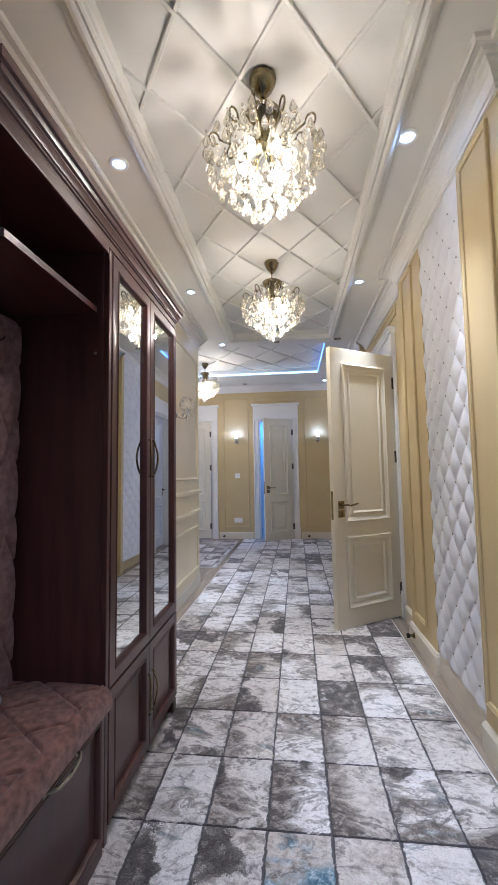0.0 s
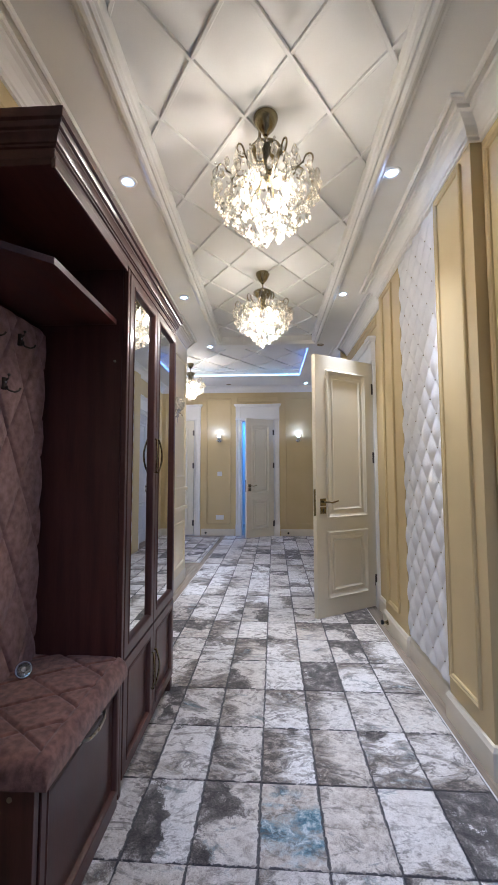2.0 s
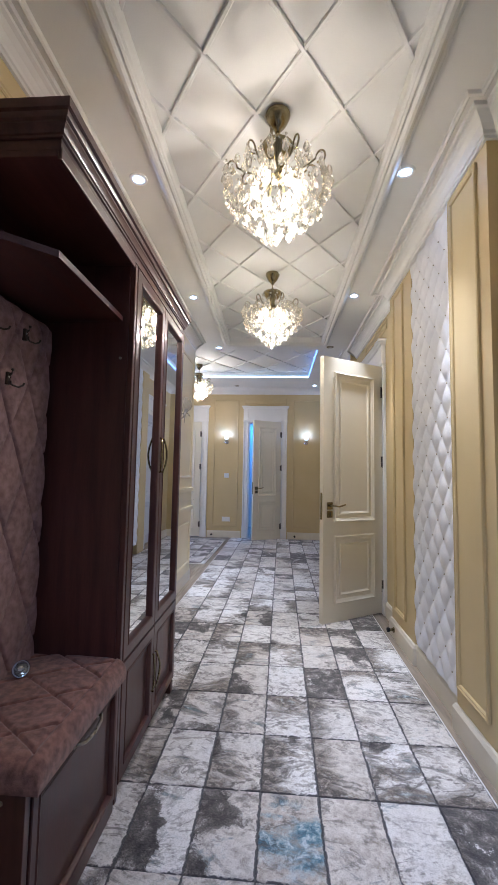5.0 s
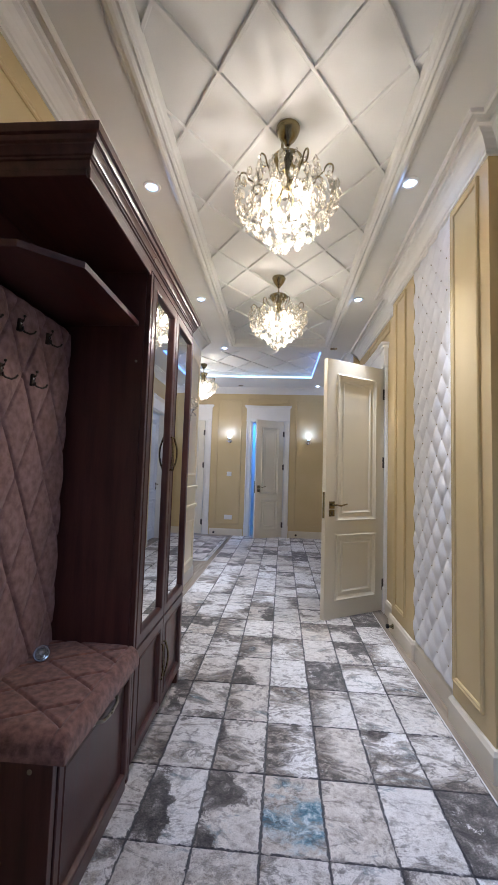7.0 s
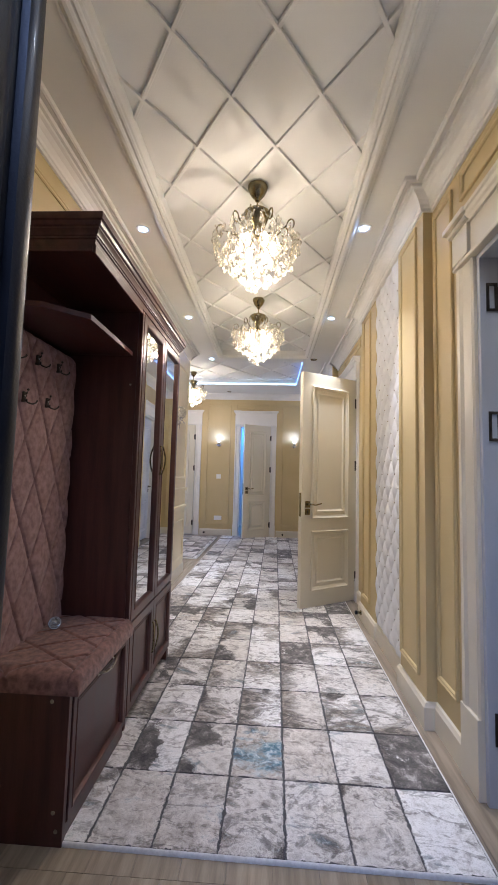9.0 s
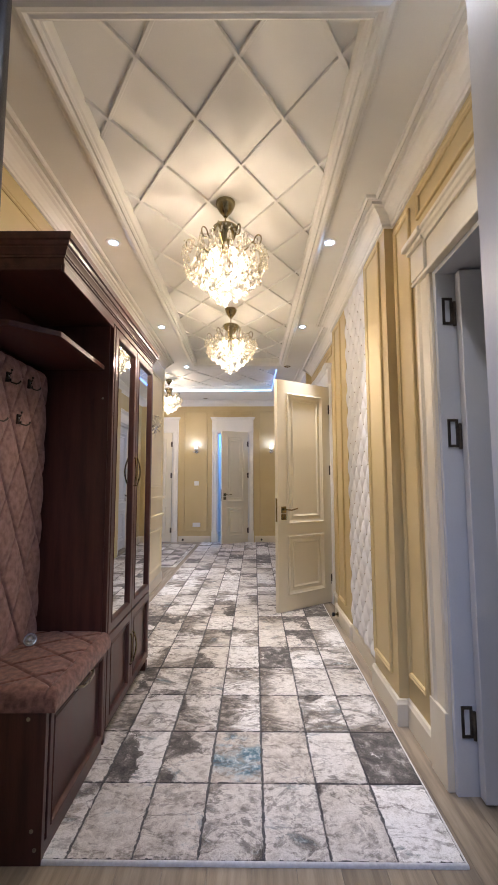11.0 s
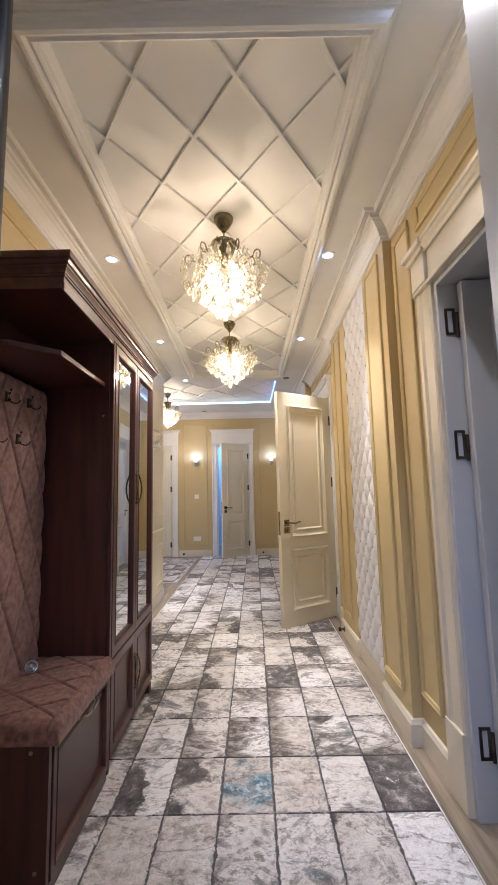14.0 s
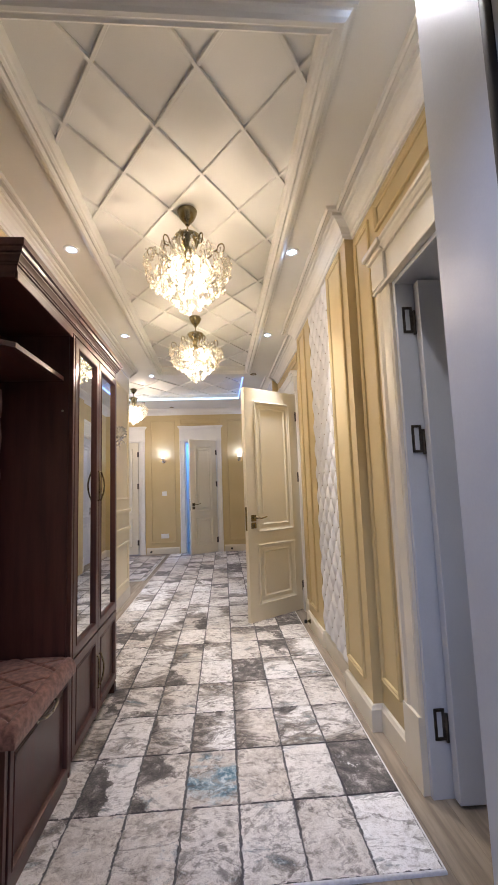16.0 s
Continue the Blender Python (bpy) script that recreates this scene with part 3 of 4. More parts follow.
def doorway(name, m, a0, a1, material, depth=0.14, head=2.23, sides=(True, True), top=DOORTOP, wide=0.094, plinth=0.20, lining=None):
    """Casing, plinth blocks, frieze and cap round an opening; m: wall plane (first axis along the wall, second up, third out of it)."""
    root = thing(name, "white painted door casing with plinth blocks and a capped frieze", "door frame", kind="structure")

    def add(part_name, r, z0, z1, bevel=0.003):
        bm = boxed(r[0], r[1], r[2], r[3], z0, z1, bevel=bevel)
        bmesh.ops.transform(bm, matrix=m, verts=bm.verts)
        return part(part_name, bm, (lining or material) if part_name == "jamb" else material, root)
    for side, on in zip((0, 1), sides):
        if not on:
            continue
        pts = [(a0, top), (a0, plinth)] if side == 0 else [(a1, plinth), (a1, top)]
        prof = [(-u * wide / 0.094, v) for u, v in CAS]
        bm = bmesh.new()
        sweep(bm, pts, prof, m, closed=False)
        part("casing", bm, material, root)
        x0, x1 = (a0 - wide, a0) if side == 0 else (a1, a1 + wide)
        add("plinth_block", (x0, x1, 0.0, plinth), 0.0, 0.028)
        add("corner_block", (x0 + 0.003, x1 - 0.001, top + 0.015, head - 0.036), 0.0, 0.036)
        add("corner_bed", (x0 - 0.010, x1 + 0.010, head - 0.036, head - 0.014), 0.0, 0.050, 0.007)
        add("corner_cap", (x0 - 0.026, x1 + 0.024, head - 0.0135, head + 0.012), 0.0, 0.066, 0.009)
    add("frieze", (a0 - wide + 0.006, a1 + wide - 0.006, top + 0.001, head - 0.03), 0.0, 0.022)
    add("astragal", (a0 - wide - 0.004, a1 + wide + 0.004, top - 0.004, top + 0.014), 0.0, 0.034, 0.006)
    CAP = [(0.0, 0.0), (0.0, 0.018), (-0.012, 0.026), (-0.018, 0.038), (-0.030, 0.046), (-0.034, 0.058), (-0.046, 0.060), (-0.050, 0.0)]
    bm = bmesh.new()
    hold = m @ plane_at((0, head - 0.04, 0), (-1, 0, 0), (0, 0, 1))
    b0, b1 = -(a1 + wide - 0.006), -(a0 - wide + 0.006)
    # cap: swept round the three free sides of the frieze
    sweep(bm, [(b0, 0.0), (b0, 0.022), (b1, 0.022), (b1, 0.0)], [(v * 0.6, -u) for u, v in CAP][:-1] + [(0.0, 0.05)], hold, closed=False)
    part("cap", bm, material, root)
    # jamb lining
    for r in ((a0, a0 + 0.022, 0.0, top), (a1 - 0.022, a1, 0.0, top), (a0 + 0.022, a1 - 0.022, top - 0.022, top)):
        add("jamb", r, -depth - 0.004, 0.003)
    return root


HINGE_Z = (0.22, 1.22, 1.80)


def leaf(name, label, width, material, faces=(1, -1), handle=True, thick=0.042, hinge_out=1, handle_mat=None, hinges=True, H=2.02):
    """Panelled door leaf: hinge edge at x=0, along +x; faces: sides that carry panel mouldings."""
    root = thing(name, label, "door", group="interior doors")
    part("slab", boxed(0, width, -thick / 2, thick / 2, 0.012, H, bevel=0.003), material, root)
    for s in faces:
        for z0, z1 in ((0.145, 0.648), (0.748, H - 0.115)):
            m = plane_at((0, s * thick / 2, 0), (s * -1.0, 0, 0), (0, 0, 1))
            x0, x1 = sorted((-s * 0.102, -s * (width - 0.102)))
            prof = [(0.0, -0.002), (0.0, 0.010), (0.008, 0.016), (0.016, 0.010), (0.026, 0.006), (0.034, -0.001), (0.052, -0.001)]
            prof2 = [(0.055, -0.001), (0.056, 0.005), (0.064, 0.009), (0.072, 0.004), (0.078, -0.001)]
            bm = bmesh.new()
            sweep(bm, rect(x0, z0, x1, z1), prof, m)
            sweep(bm, rect(x0, z0, x1, z1), prof2, m)
            part("panel_moulding", bm, material, root)
    if handle:
        hm = handle_mat or BRONZE
        for s in (1, -1):
            y = s * thick / 2
            hx = width - 0.06
            for z0, z1, nm in ((0.945, 1.0, "rose"), (0.885, 0.935, "escutcheon")):
                bm = boxed(hx - 0.026, hx + 0.026, min(y, y + s * 0.008), max(y, y + s * 0.008), z0 - 0.10, z1 - 0.10, bevel=0.002)
                pl = part(nm, bm, hm, root, "square bronze plate")
            part("keyhole", boxed(hx - 0.005, hx + 0.005, min(y + s * 0.006, y + s * 0.010), max(y + s * 0.006, y + s * 0.010), 0.795, 0.825, bevel=0.002), DARKM, pl)
            bm = bmesh.new()
            tube(bm, [(hx, y, 0.875), (hx, y + s * 0.035, 0.875), (hx - 0.012, y + s * 0.05, 0.875), (hx - 0.05, y + s * 0.052, 0.869), (hx - 0.085, y + s * 0.052, 0.876), (hx - 0.115, y + s * 0.05, 0.882)], 0.008, 8, 0.006)
            part("lever", bm, hm, root, "curved bronze lever", smooth=60)
        bm = boxed(width - 0.001, width + 0.002, -0.011, 0.011, 0.77, 0.97, bevel=0.001)
        part("lock_plate", bm, hm, root, "bronze lock face plate")
    for z in HINGE_Z if hinges else ():
        bm = bmesh.new()
        lathe(bm, [(0, -0.052), (0.006, -0.050), (0.0075, -0.044), (0.0075, 0.044), (0.006, 0.050), (0, 0.052)], (-0.004, hinge_out * (thick / 2 + 0.004), z), 10)
        box(bm, -0.002, 0.020, hinge_out * (thick / 2 + 0.002) - 0.002, hinge_out * (thick / 2 + 0.002) + 0.002, z - 0.045, z + 0.045)
        part("hinge", bm, DARKM, root, "dark metal butt hinge", smooth=40)
    return root


frame_1 = doorway("door_frame_1", east(XN), -D1[1], -D1[0], SKIRT, depth=0.18, head=2.14, sides=(True, False), top=NEARTOP, wide=0.132, plinth=0.27, lining=DOORG)
doorway("door_frame_2", east(XR), -D2[1], -D2[0], WHITE)
doorway("door_frame_6", east(XR), -D3[1], -D3[0], WHITE)
doorway("door_frame_3", north, FD[0], FD[1], WHITE, head=2.30)
doorway("door_frame_4", north, LD[0], LD[1], WHITE, head=2.30)

d = leaf("corridor_door", "ivory panelled door standing open into the corridor", 0.625, DOORW, handle=True, hinge_out=1)
a = math.degrees(math.atan2(3.03 - 3.372, 0.313 - 0.838))
d.matrix_world = pose(0.838, 3.385, 0, 0, 0, a)
d = leaf("far_door", "white panelled door standing ajar at the hall end", 0.55, DOORW, hinge_out=1)
d.matrix_world = pose(FD[1] - 0.024, 7.105, 0, 0, 0, 180 + 33)
d = leaf("left_hall_door", "closed white panelled door at the hall end", 0.64, DOORW, hinge_out=1)
d.matrix_world = pose(LD[1] - 0.026, 7.118, 0, 0, 0, 180)
d = leaf("hall_side_door", "closed white panelled door set back in its frame", 0.65, DOORG, hinges=False)
d.matrix_world = pose(XR + 0.10, D3[0] + 0.024, 0, 0, 0, 90)
d = leaf("side_room_door", "pale grey panelled door swung open into the side room", 0.68, DOORG, hinges=False, H=1.935)
d.matrix_world = pose(XN + 0.068, 0.998, 0, 0, 0, -2)

# large hinges on the near jamb: a plate with an open window beside its knuckle
for z in (0.255, 1.305, 1.79):
    bm = bmesh.new()
    sweep(bm, rect(-0.040, -0.054, 0.0, 0.054), [(0.0, 0.0), (0.0, 0.005), (0.0095, 0.005), (0.0095, 0.0)], plane_at((XN + 0.060, D1[1] - 0.0225, z), (1, 0, 0), (0, 0, 1)))
    h = part("hinge", bm, DARKM, frame_1, "dark bronze butt hinge with a cut-out leaf")
    part("knuckle", lathe(bmesh.new(), [(0, -0.05), (0.0065, -0.049), (0.0065, 0.049), (0, 0.05)], (XN + 0.066, D1[1] - 0.027, z - 0.012), 10), DARKM, h, smooth=40)

# entrance frame: black pressed steel with rounded ribs
ef = thing("door_frame_5", "black enamelled steel entrance door frame with lock plates", "door frame", kind="structure")
for x, s, y1 in ((-0.230, 1, -0.05), (0.580, -1, 0.112)):
    bm = bmesh.new()
    box(bm, *sorted((x - s * 0.135, x - s * 0.012)), -0.245, y1, 0.0, 2.11)
    for y, w_, t_ in ((y1 - 0.018, 0.017, 0.013), (y1 - 0.075, 0.030, 0.006), (y1 - 0.135, 0.020, 0.012)):
        prof = [(x - s * 0.013, y - w_), (x - s * (0.013 - t_ * 0.75), y - w_ * 0.85), (x - s * (0.013 - t_), y - w_ * 0.4), (x - s * (0.013 - t_), y + w_ * 0.4), (x - s * (0.013 - t_ * 0.75), y + w_ * 0.85), (x - s * 0.013, y + w_)]
        r0, r1 = [[bm.verts.new((px, py, z)) for px, py in prof] for z in (0.0, 2.11)]
        for j in range(5):
            bm.faces.new((r0[j], r0[j + 1], r1[j + 1], r1[j]))
    part("post", bm, BLACK, ef, smooth=40)
part("head", boxed(-0.25, 0.59, -0.245, -0.05, 2.05, 2.115, bevel=0.004), BLACK, ef)
for z in (1.32, 0.98):
    bm = sweep(bmesh.new(), rect(-0.014, -0.075, 0.014, 0.075), [(0.0, 0.0), (0.0, 0.003), (0.006, 0.003), (0.006, 0.0)], plane_at((-0.2365, -0.125, z), (0, 1, 0), (0, 0, 1)))
    box(bm, -0.2365, -0.2345, -0.139, -0.111, z - 0.075, z + 0.075)
    sp = part("strike_plate", bm, BRASS, ef, "yellow zinc strike plate with a latch slot")
    part("slot", boxed(-0.2350, -0.2340, -0.131, -0.119, z - 0.034, z + 0.034, bevel=0.0004), BLACK, sp, "dark latch slot")
    for dz in (-0.064, -0.046, 0.046, 0.064):
        part("screw", lathe(bmesh.new(), [(0.0045, 0.0), (0.0045, 0.002), (0, 0.003)], m=pose(-0.234, -0.125, z + dz, 0, 90, 0), sides=10), STEEL, sp)
part("threshold", boxed(-0.26, 0.60, -0.25, -0.05, -0.004, 0.016, bevel=0.004), BLACK, ef)

# ---- tufted wall panel ----


def grid_mesh(f, nu, nv):
    bm = bmesh.new()
    vs = [[bm.verts.new(f(i / nu, j / nv)) for j in range(nv + 1)] for i in range(nu + 1)]
    for i in range(nu):
        for j in range(nv):
            bm.faces.new((vs[i][j], vs[i + 1][j], vs[i + 1][j + 1], vs[i][j + 1]))
    return bm


def tufted_panel(y0, y1, z0, z1, label, xa, xb):
    """Deep-buttoned diamond panel between two pilasters; its face runs from xa to xb."""
    hw, hh = (y1 - y0) / 8, 0.0842

    def tuft(u, v):
        y, z = y0 + u * (y1 - y0), z0 + v * (z1 - z0)
        p, q = ((y - y0) / hw + (z - z0) / hh) / 2, ((y - y0) / hw - (z - z0) / hh) / 2
        h = (abs(math.sin(math.pi * p)) * abs(math.sin(math.pi * q))) ** 0.75 * 0.0125
        e = min(1, min(v, 1 - v) * (z1 - z0) / 0.006, min(u, 1 - u) * 96)
        return (xa + (xb - xa) * u - h * e, y, z)
    tp = thing("tufted_panel", label, "wall panel", (0.82, (y0 + y1) / 2, z0), group="tufted wall panels")
    part("cushion", grid_mesh(tuft, 96, 300), LEATH, tp, smooth=180)
    part("backing", boxed(max(xa, xb) + 0.002, XR, y0, y1, z0, z1), LEATH, tp)
    for j in range(1, int((z1 - z0) / hh)):
        for i in range(1, 8):
            if (i + j) % 2 == 0:
                b = new("button", button)
                b.parent = tp
                b.location = Vector((xa + (xb - xa) * i / 8 - 0.0005, y0 + i * hw, z0 + j * hh)) - tp.location


button = mesh_of("button", lathe(bmesh.new(), [(0, 0.004), (0.003, 0.0035), (0.0042, 0.001), (0.0042, -0.005)], m=pose(0, 0, 0, 0, -90, 0), sides=8), STEEL, 180)
tufted_panel(P1[1] + 0.004, P2[0] - 0.004, 0.125, 2.475, "white leatherette wall panel tufted in diamonds with small buttons", 0.790, 0.811)
tufted_panel(P3[1] + 0.004, P4[0] - 0.004, 0.125, 2.52, "second white tufted leatherette panel on the hall wall", 0.815, 0.818)

# ---- hall unit ----
XF = -0.53
bench = thing("hall_bench_unit", "dark cherry hall bench with upholstered seat, back and canopy", "hall bench", (-0.72, 1.03, 0.012))
part("side_panel", boxed(-0.925, XF - 0.004, 0.769, 0.789, 0.0, 0.425, bevel=0.002), WENGE, bench)
part("carcass", boxed(-0.925, XF - 0.024, 0.814, 1.272, 0.05, 0.424), WENGE, bench)
part("plinth", boxed(-0.92, XF - 0.006, 0.7895, 1.272, 0.012, 0.05, bevel=0.002), WENGEH, bench)


def framed_front(y0, y1, z0, z1, parent, name="door", rail=0.055, glass=None, label=""):
    """Cabinet front: four rails with a beaded inner edge and a sunk panel or mirror."""
    m = west(XF - 0.02)
    bm = bmesh.new()
    sweep(bm, rect(y0, z0, y1, z1), [(0.0, 0.0), (0.0, 0.018), (0.002, 0.02), (rail - 0.012, 0.02), (rail - 0.009, 0.023), (rail - 0.004, 0.021), (rail, 0.012), (rail, 0.002)], m)
    d = part(name, bm, WENGE, parent, label, smooth=30)
    if glass:
        part("mirror", boxed(XF - 0.020, XF - 0.012, y0 + rail - 0.001, y1 - rail + 0.001, z0 + rail - 0.001, z1 - rail + 0.001), MIRROR, d, "clear silvered mirror")
    else:
        bm = boxed(XF - 0.020, XF - 0.013, y0 + rail - 0.001, y1 - rail + 0.001, z0 + rail - 0.001, z1 - rail + 0.001)
        sweep(bm, rect(y0 + rail + 0.012, z0 + rail + 0.012, y1 - rail - 0.012, z1 - rail - 0.012), [(0.0, 0.0), (0.004, 0.003), (0.012, 0.003)], west(XF - 0.0135))
        part("panel", bm, WENGE, d)
    return d


df = framed_front(0.792, 1.268, 0.055, 0.420, bench, "drawer_front", 0.034)
bm = bmesh.new()
tube(bm, [(XF - 0.002, 0.972, 0.402), (XF + 0.012, 0.975, 0.402), (XF + 0.019, 0.992, 0.397), (XF + 0.022, 1.040, 0.392), (XF + 0.019, 1.088, 0.397), (XF + 0.012, 1.105, 0.402), (XF - 0.002, 1.108, 0.402)], 0.0048, 8)
box(bm, XF - 0.002, XF + 0.003, 0.962, 0.982, 0.394, 0.410)
box(bm, XF - 0.002, XF + 0.003, 1.098, 1.118, 0.394, 0.410)
part("handle", bm, STEEL, df, "aged nickel bow handle", smooth=50)
for x, z in ((-0.588, 0.408), (-0.565, 0.095), (-0.554, 0.044)):
    part("cover_cap", lathe(bmesh.new(), [(0.006, 0.0), (0.006, 0.0015), (0, 0.002)], m=pose(x, 0.769, z, 90, 0, 0), sides=12), STEEL, bench)


def groove(d, w):
    return math.exp(-(d / w) ** 2)


def diag(a, b, pa, pb):
    """Distances to the two families of diagonal seams of a diamond quilt."""
    p, q = a / pa + b / pb, a / pa - b / pb
    k = 1 / math.hypot(1 / pa, 1 / pb)
    return abs(p - round(p)) * k, abs(q - round(q)) * k


def seat(u, v):
    """Closed cushion cross-section swept over the bench: u runs front to back over the top, v along the bench."""
    y = 0.768 + v * (1.272 - 0.768)
    x0, x1 = -0.508, -0.868
    e = min(v, 0.06 + (1 - v) * 8) * 0.504
    s = 1 - (1 - min(1, e / 0.045)) ** 2
    if u < 0.18:
        k = u / 0.18
        ang = k * math.pi / 2
        x, z = x0 - 0.034 + 0.034 * math.cos(ang), 0.436 + 0.050 * math.sin(ang)
        if k == 0:
            z = 0.426
    else:
        k = (u - 0.18) / 0.82
        x, z = x0 - 0.034 + (x1 - x0 + 0.034) * k, 0.486
        d1, d2 = diag(x + 0.623, y - 1.035, 0.25, 0.168)
        z += 0.004 * math.sin(math.pi * min(1, k)) - 0.009 * groove(d1, 0.0042) - 0.007 * groove(d2, 0.0038) - 0.004 * groove(x - x0 + 0.040, 0.0035)
        z += 0.0015 * noise.noise(Vector((x * 22, y * 22, 0.3)))
    z = 0.426 + (z - 0.426) * (0.35 + 0.65 * math.sqrt(max(0, s)))
    if v < 0.001:
        z = 0.426 if u >= 0 else z
    return (x, y, z)


part("seat_cushion", grid_mesh(seat, 150, 190), SUEDE, bench, "plum-brown suede seat with quilted seams", smooth=180)
part("back_board", boxed(-0.925, -0.868, 0.79, 1.272, 0.426, 1.83), WENGE, bench)


def back_pad(u, v):
    y, z = 0.79 + u * 0.48, 0.455 + v * 1.155
    d1, d2 = diag(y - 1.081, z - 1.221, 0.152, 0.305)
    e = min(0.012 + u * 0.48, 0.022 + (1 - u) * 0.48, 0.01 + v * 1.155, (1 - v) * 1.155)
    x = -0.866 + 0.040 * math.sqrt(max(0, 1 - (1 - min(1, e / 0.035)) ** 2))
    x += -0.013 * groove(d1, 0.0042) - 0.009 * groove(d2, 0.0036) + 0.006 * min(1, d1 / 0.03) * min(1, d2 / 0.03) + 0.001 * noise.noise(Vector((y * 25, z * 25, 7)))
    return (x, y, z)


part("back_cushion", grid_mesh(back_pad, 150, 260), SUEDEB, bench, "taupe velour back quilted in tall diamonds", smooth=180)
CORN = [(-0.02, 1.842), (0.004, 1.842), (0.004, 1.866), (0.009, 1.868), (0.009, 1.874), (0.013, 1.876), (0.016, 1.886), (0.022, 1.894), (0.022, 1.899), (0.028, 1.902), (0.031, 1.910), (0.031, 1.914), (0.038, 1.917), (0.038, 1.940), (-0.06, 1.942)]
part("canopy", boxed(-0.925, -0.545, 0.767, 1.272, 1.826, 1.850, bevel=0.002), WENGEH, bench)
part("canopy_rail", boxed(-0.5445, -0.534, 0.767, 1.272, 1.818, 1.850, bevel=0.003), WENGEH, bench)
part("cornice", sweep(bmesh.new(), [(-0.54, 1.2725), (-0.54, 0.77), (-0.925, 0.77)], CORN, Matrix.Identity(4), closed=False), WENGEH, bench, "stepped cornice moulding", smooth=30)
bm = bmesh.new()
outline = [(-0.925, 0.72), (-0.69, 0.735), (-0.572, 0.845), (-0.572, 1.272), (-0.925, 1.272)]
lo, hi = [[bm.verts.new((x, y, z)) for x, y in outline] for z in (1.624, 1.642)]
bm.faces.new(lo), bm.faces.new(hi)
for i in range(5):
    bm.faces.new((lo[i], lo[(i + 1) % 5], hi[(i + 1) % 5], hi[i]))
shelf = part("shelf", bm, WENGEH, bench, "dark shelf with a clipped corner")
bm = bmesh.new()
sweep(bm, outline[:4][::-1], [(0.0, 1.624), (-0.0015, 1.6245), (-0.0015, 1.6415), (0.0, 1.642)], Matrix.Identity(4), closed=False)
part("edge_band", bm, EDGE, shelf, "paler edge band")


def coat_hook(y, z):
    """Small plate with two thin prongs that sweep out and sideways."""
    h = part("coat_hook", boxed(-0.832, -0.814, y - 0.007, y + 0.007, z - 0.019, z + 0.019, bevel=0.003), DARKM, bench, "dark metal double coat hook")
    bm = bmesh.new()
    tube(bm, [(-0.815, y, z - 0.010), (-0.805, y + 0.004, z - 0.020), (-0.795, y + 0.016, z - 0.023), (-0.790, y + 0.028, z - 0.016), (-0.789, y + 0.033, z - 0.008)], 0.0030, 7)
    tube(bm, [(-0.815, y, z - 0.010), (-0.806, y - 0.004, z - 0.018), (-0.799, y - 0.014, z - 0.020), (-0.796, y - 0.020, z - 0.012)], 0.0028, 7)
    tube(bm, [(-0.815, y, z + 0.008), (-0.808, y, z + 0.014), (-0.805, y, z + 0.024)], 0.0030, 7)
    lathe(bm, [(0, -0.005), (0.0045, -0.002), (0.0045, 0.002), (0, 0.005)], (-0.805, y, z + 0.026), 8)
    part("prong", bm, DARKM, h, smooth=60)
    # small chrome disc that builds in the highlight on the dark plate
    part("boss", lathe(bmesh.new(), [(0.005, 0.0), (0.004, 0.003), (0, 0.004)], m=pose(-0.8145, y, z + 0.004, 0, 90, 0), sides=10), CHROME, h, "bright chrome dot standing in for the plate's highlight")


for y, z in ((0.96, 1.512), (1.11, 1.52), (0.89, 1.36), (1.04, 1.365), (0.81, 1.505)):
    coat_hook(y, z)

ward = thing("mirror_wardrobe", "dark cherry wardrobe with two mirrored doors beside the bench", "wardrobe", (-0.72, 1.65, 0.012))
for y0, y1 in ((1.274, 1.296), (2.008, 2.03)):
    part("side_panel", boxed(-0.925, XF - 0.0215, y0, y1, 0.012, 1.834, bevel=0.002), WENGE, ward)
part("carcass", boxed(-0.92, XF - 0.024, 1.297, 2.007, 0.075, 1.832), WENGE, ward)
part("plinth", boxed(-0.90, XF - 0.05, 1.297, 2.007, 0.012, 0.075), WENGEH, ward)
part("foot", boxed(XF - 0.05, XF - 0.004, 1.985, 2.03, 0.012, 0.06, bevel=0.004), WENGE, ward)
part("post", boxed(XF - 0.021, XF - 0.002, 1.274, 1.294, 0.03, 1.834, bevel=0.003), WENGE, ward)
part("cornice", sweep(bmesh.new(), [(-0.925, 2.03), (-0.54, 2.03), (-0.54, 1.2735)], CORN, Matrix.Identity(4), closed=False), WENGEH, ward, "stepped cornice moulding", smooth=30)
part("screw_cap", lathe(bmesh.new(), [(0.005, 0.0), (0.005, 0.0015), (0, 0.002)], m=pose(-0.576, 1.274, 1.493, 90, 0, 0), sides=12), STEEL, ward)
for y0, y1, hy in ((1.297, 1.652, 1.637), (1.656, 2.026, 1.672)):
    for z0, z1, r, gl_, h0, h1 in ((0.462, 1.830, 0.050, True, 1.10, 1.245), (0.075, 0.455, 0.050, False, 0.20, 0.345)):
        dr = framed_front(y0, y1, z0, z1, ward, "door", r, gl_, "mirrored door in a dark frame" if gl_ else "dark panelled door")
        bm = bmesh.new()
        bow = -1 if hy < 1.655 else 1
        tube(bm, [(XF - 0.001, hy, h0)] + [(XF + 0.008 + 0.010 * math.sin(math.pi * k / 8), hy + bow * 0.022 * math.sin(math.pi * k / 8), h0 + (h1 - h0) * k / 8) for k in range(9)] + [(XF - 0.001, hy, h1)], 0.0042, 8)
        part("handle", bm, BRONZE, dr, "bowed bronze handle", smooth=60)

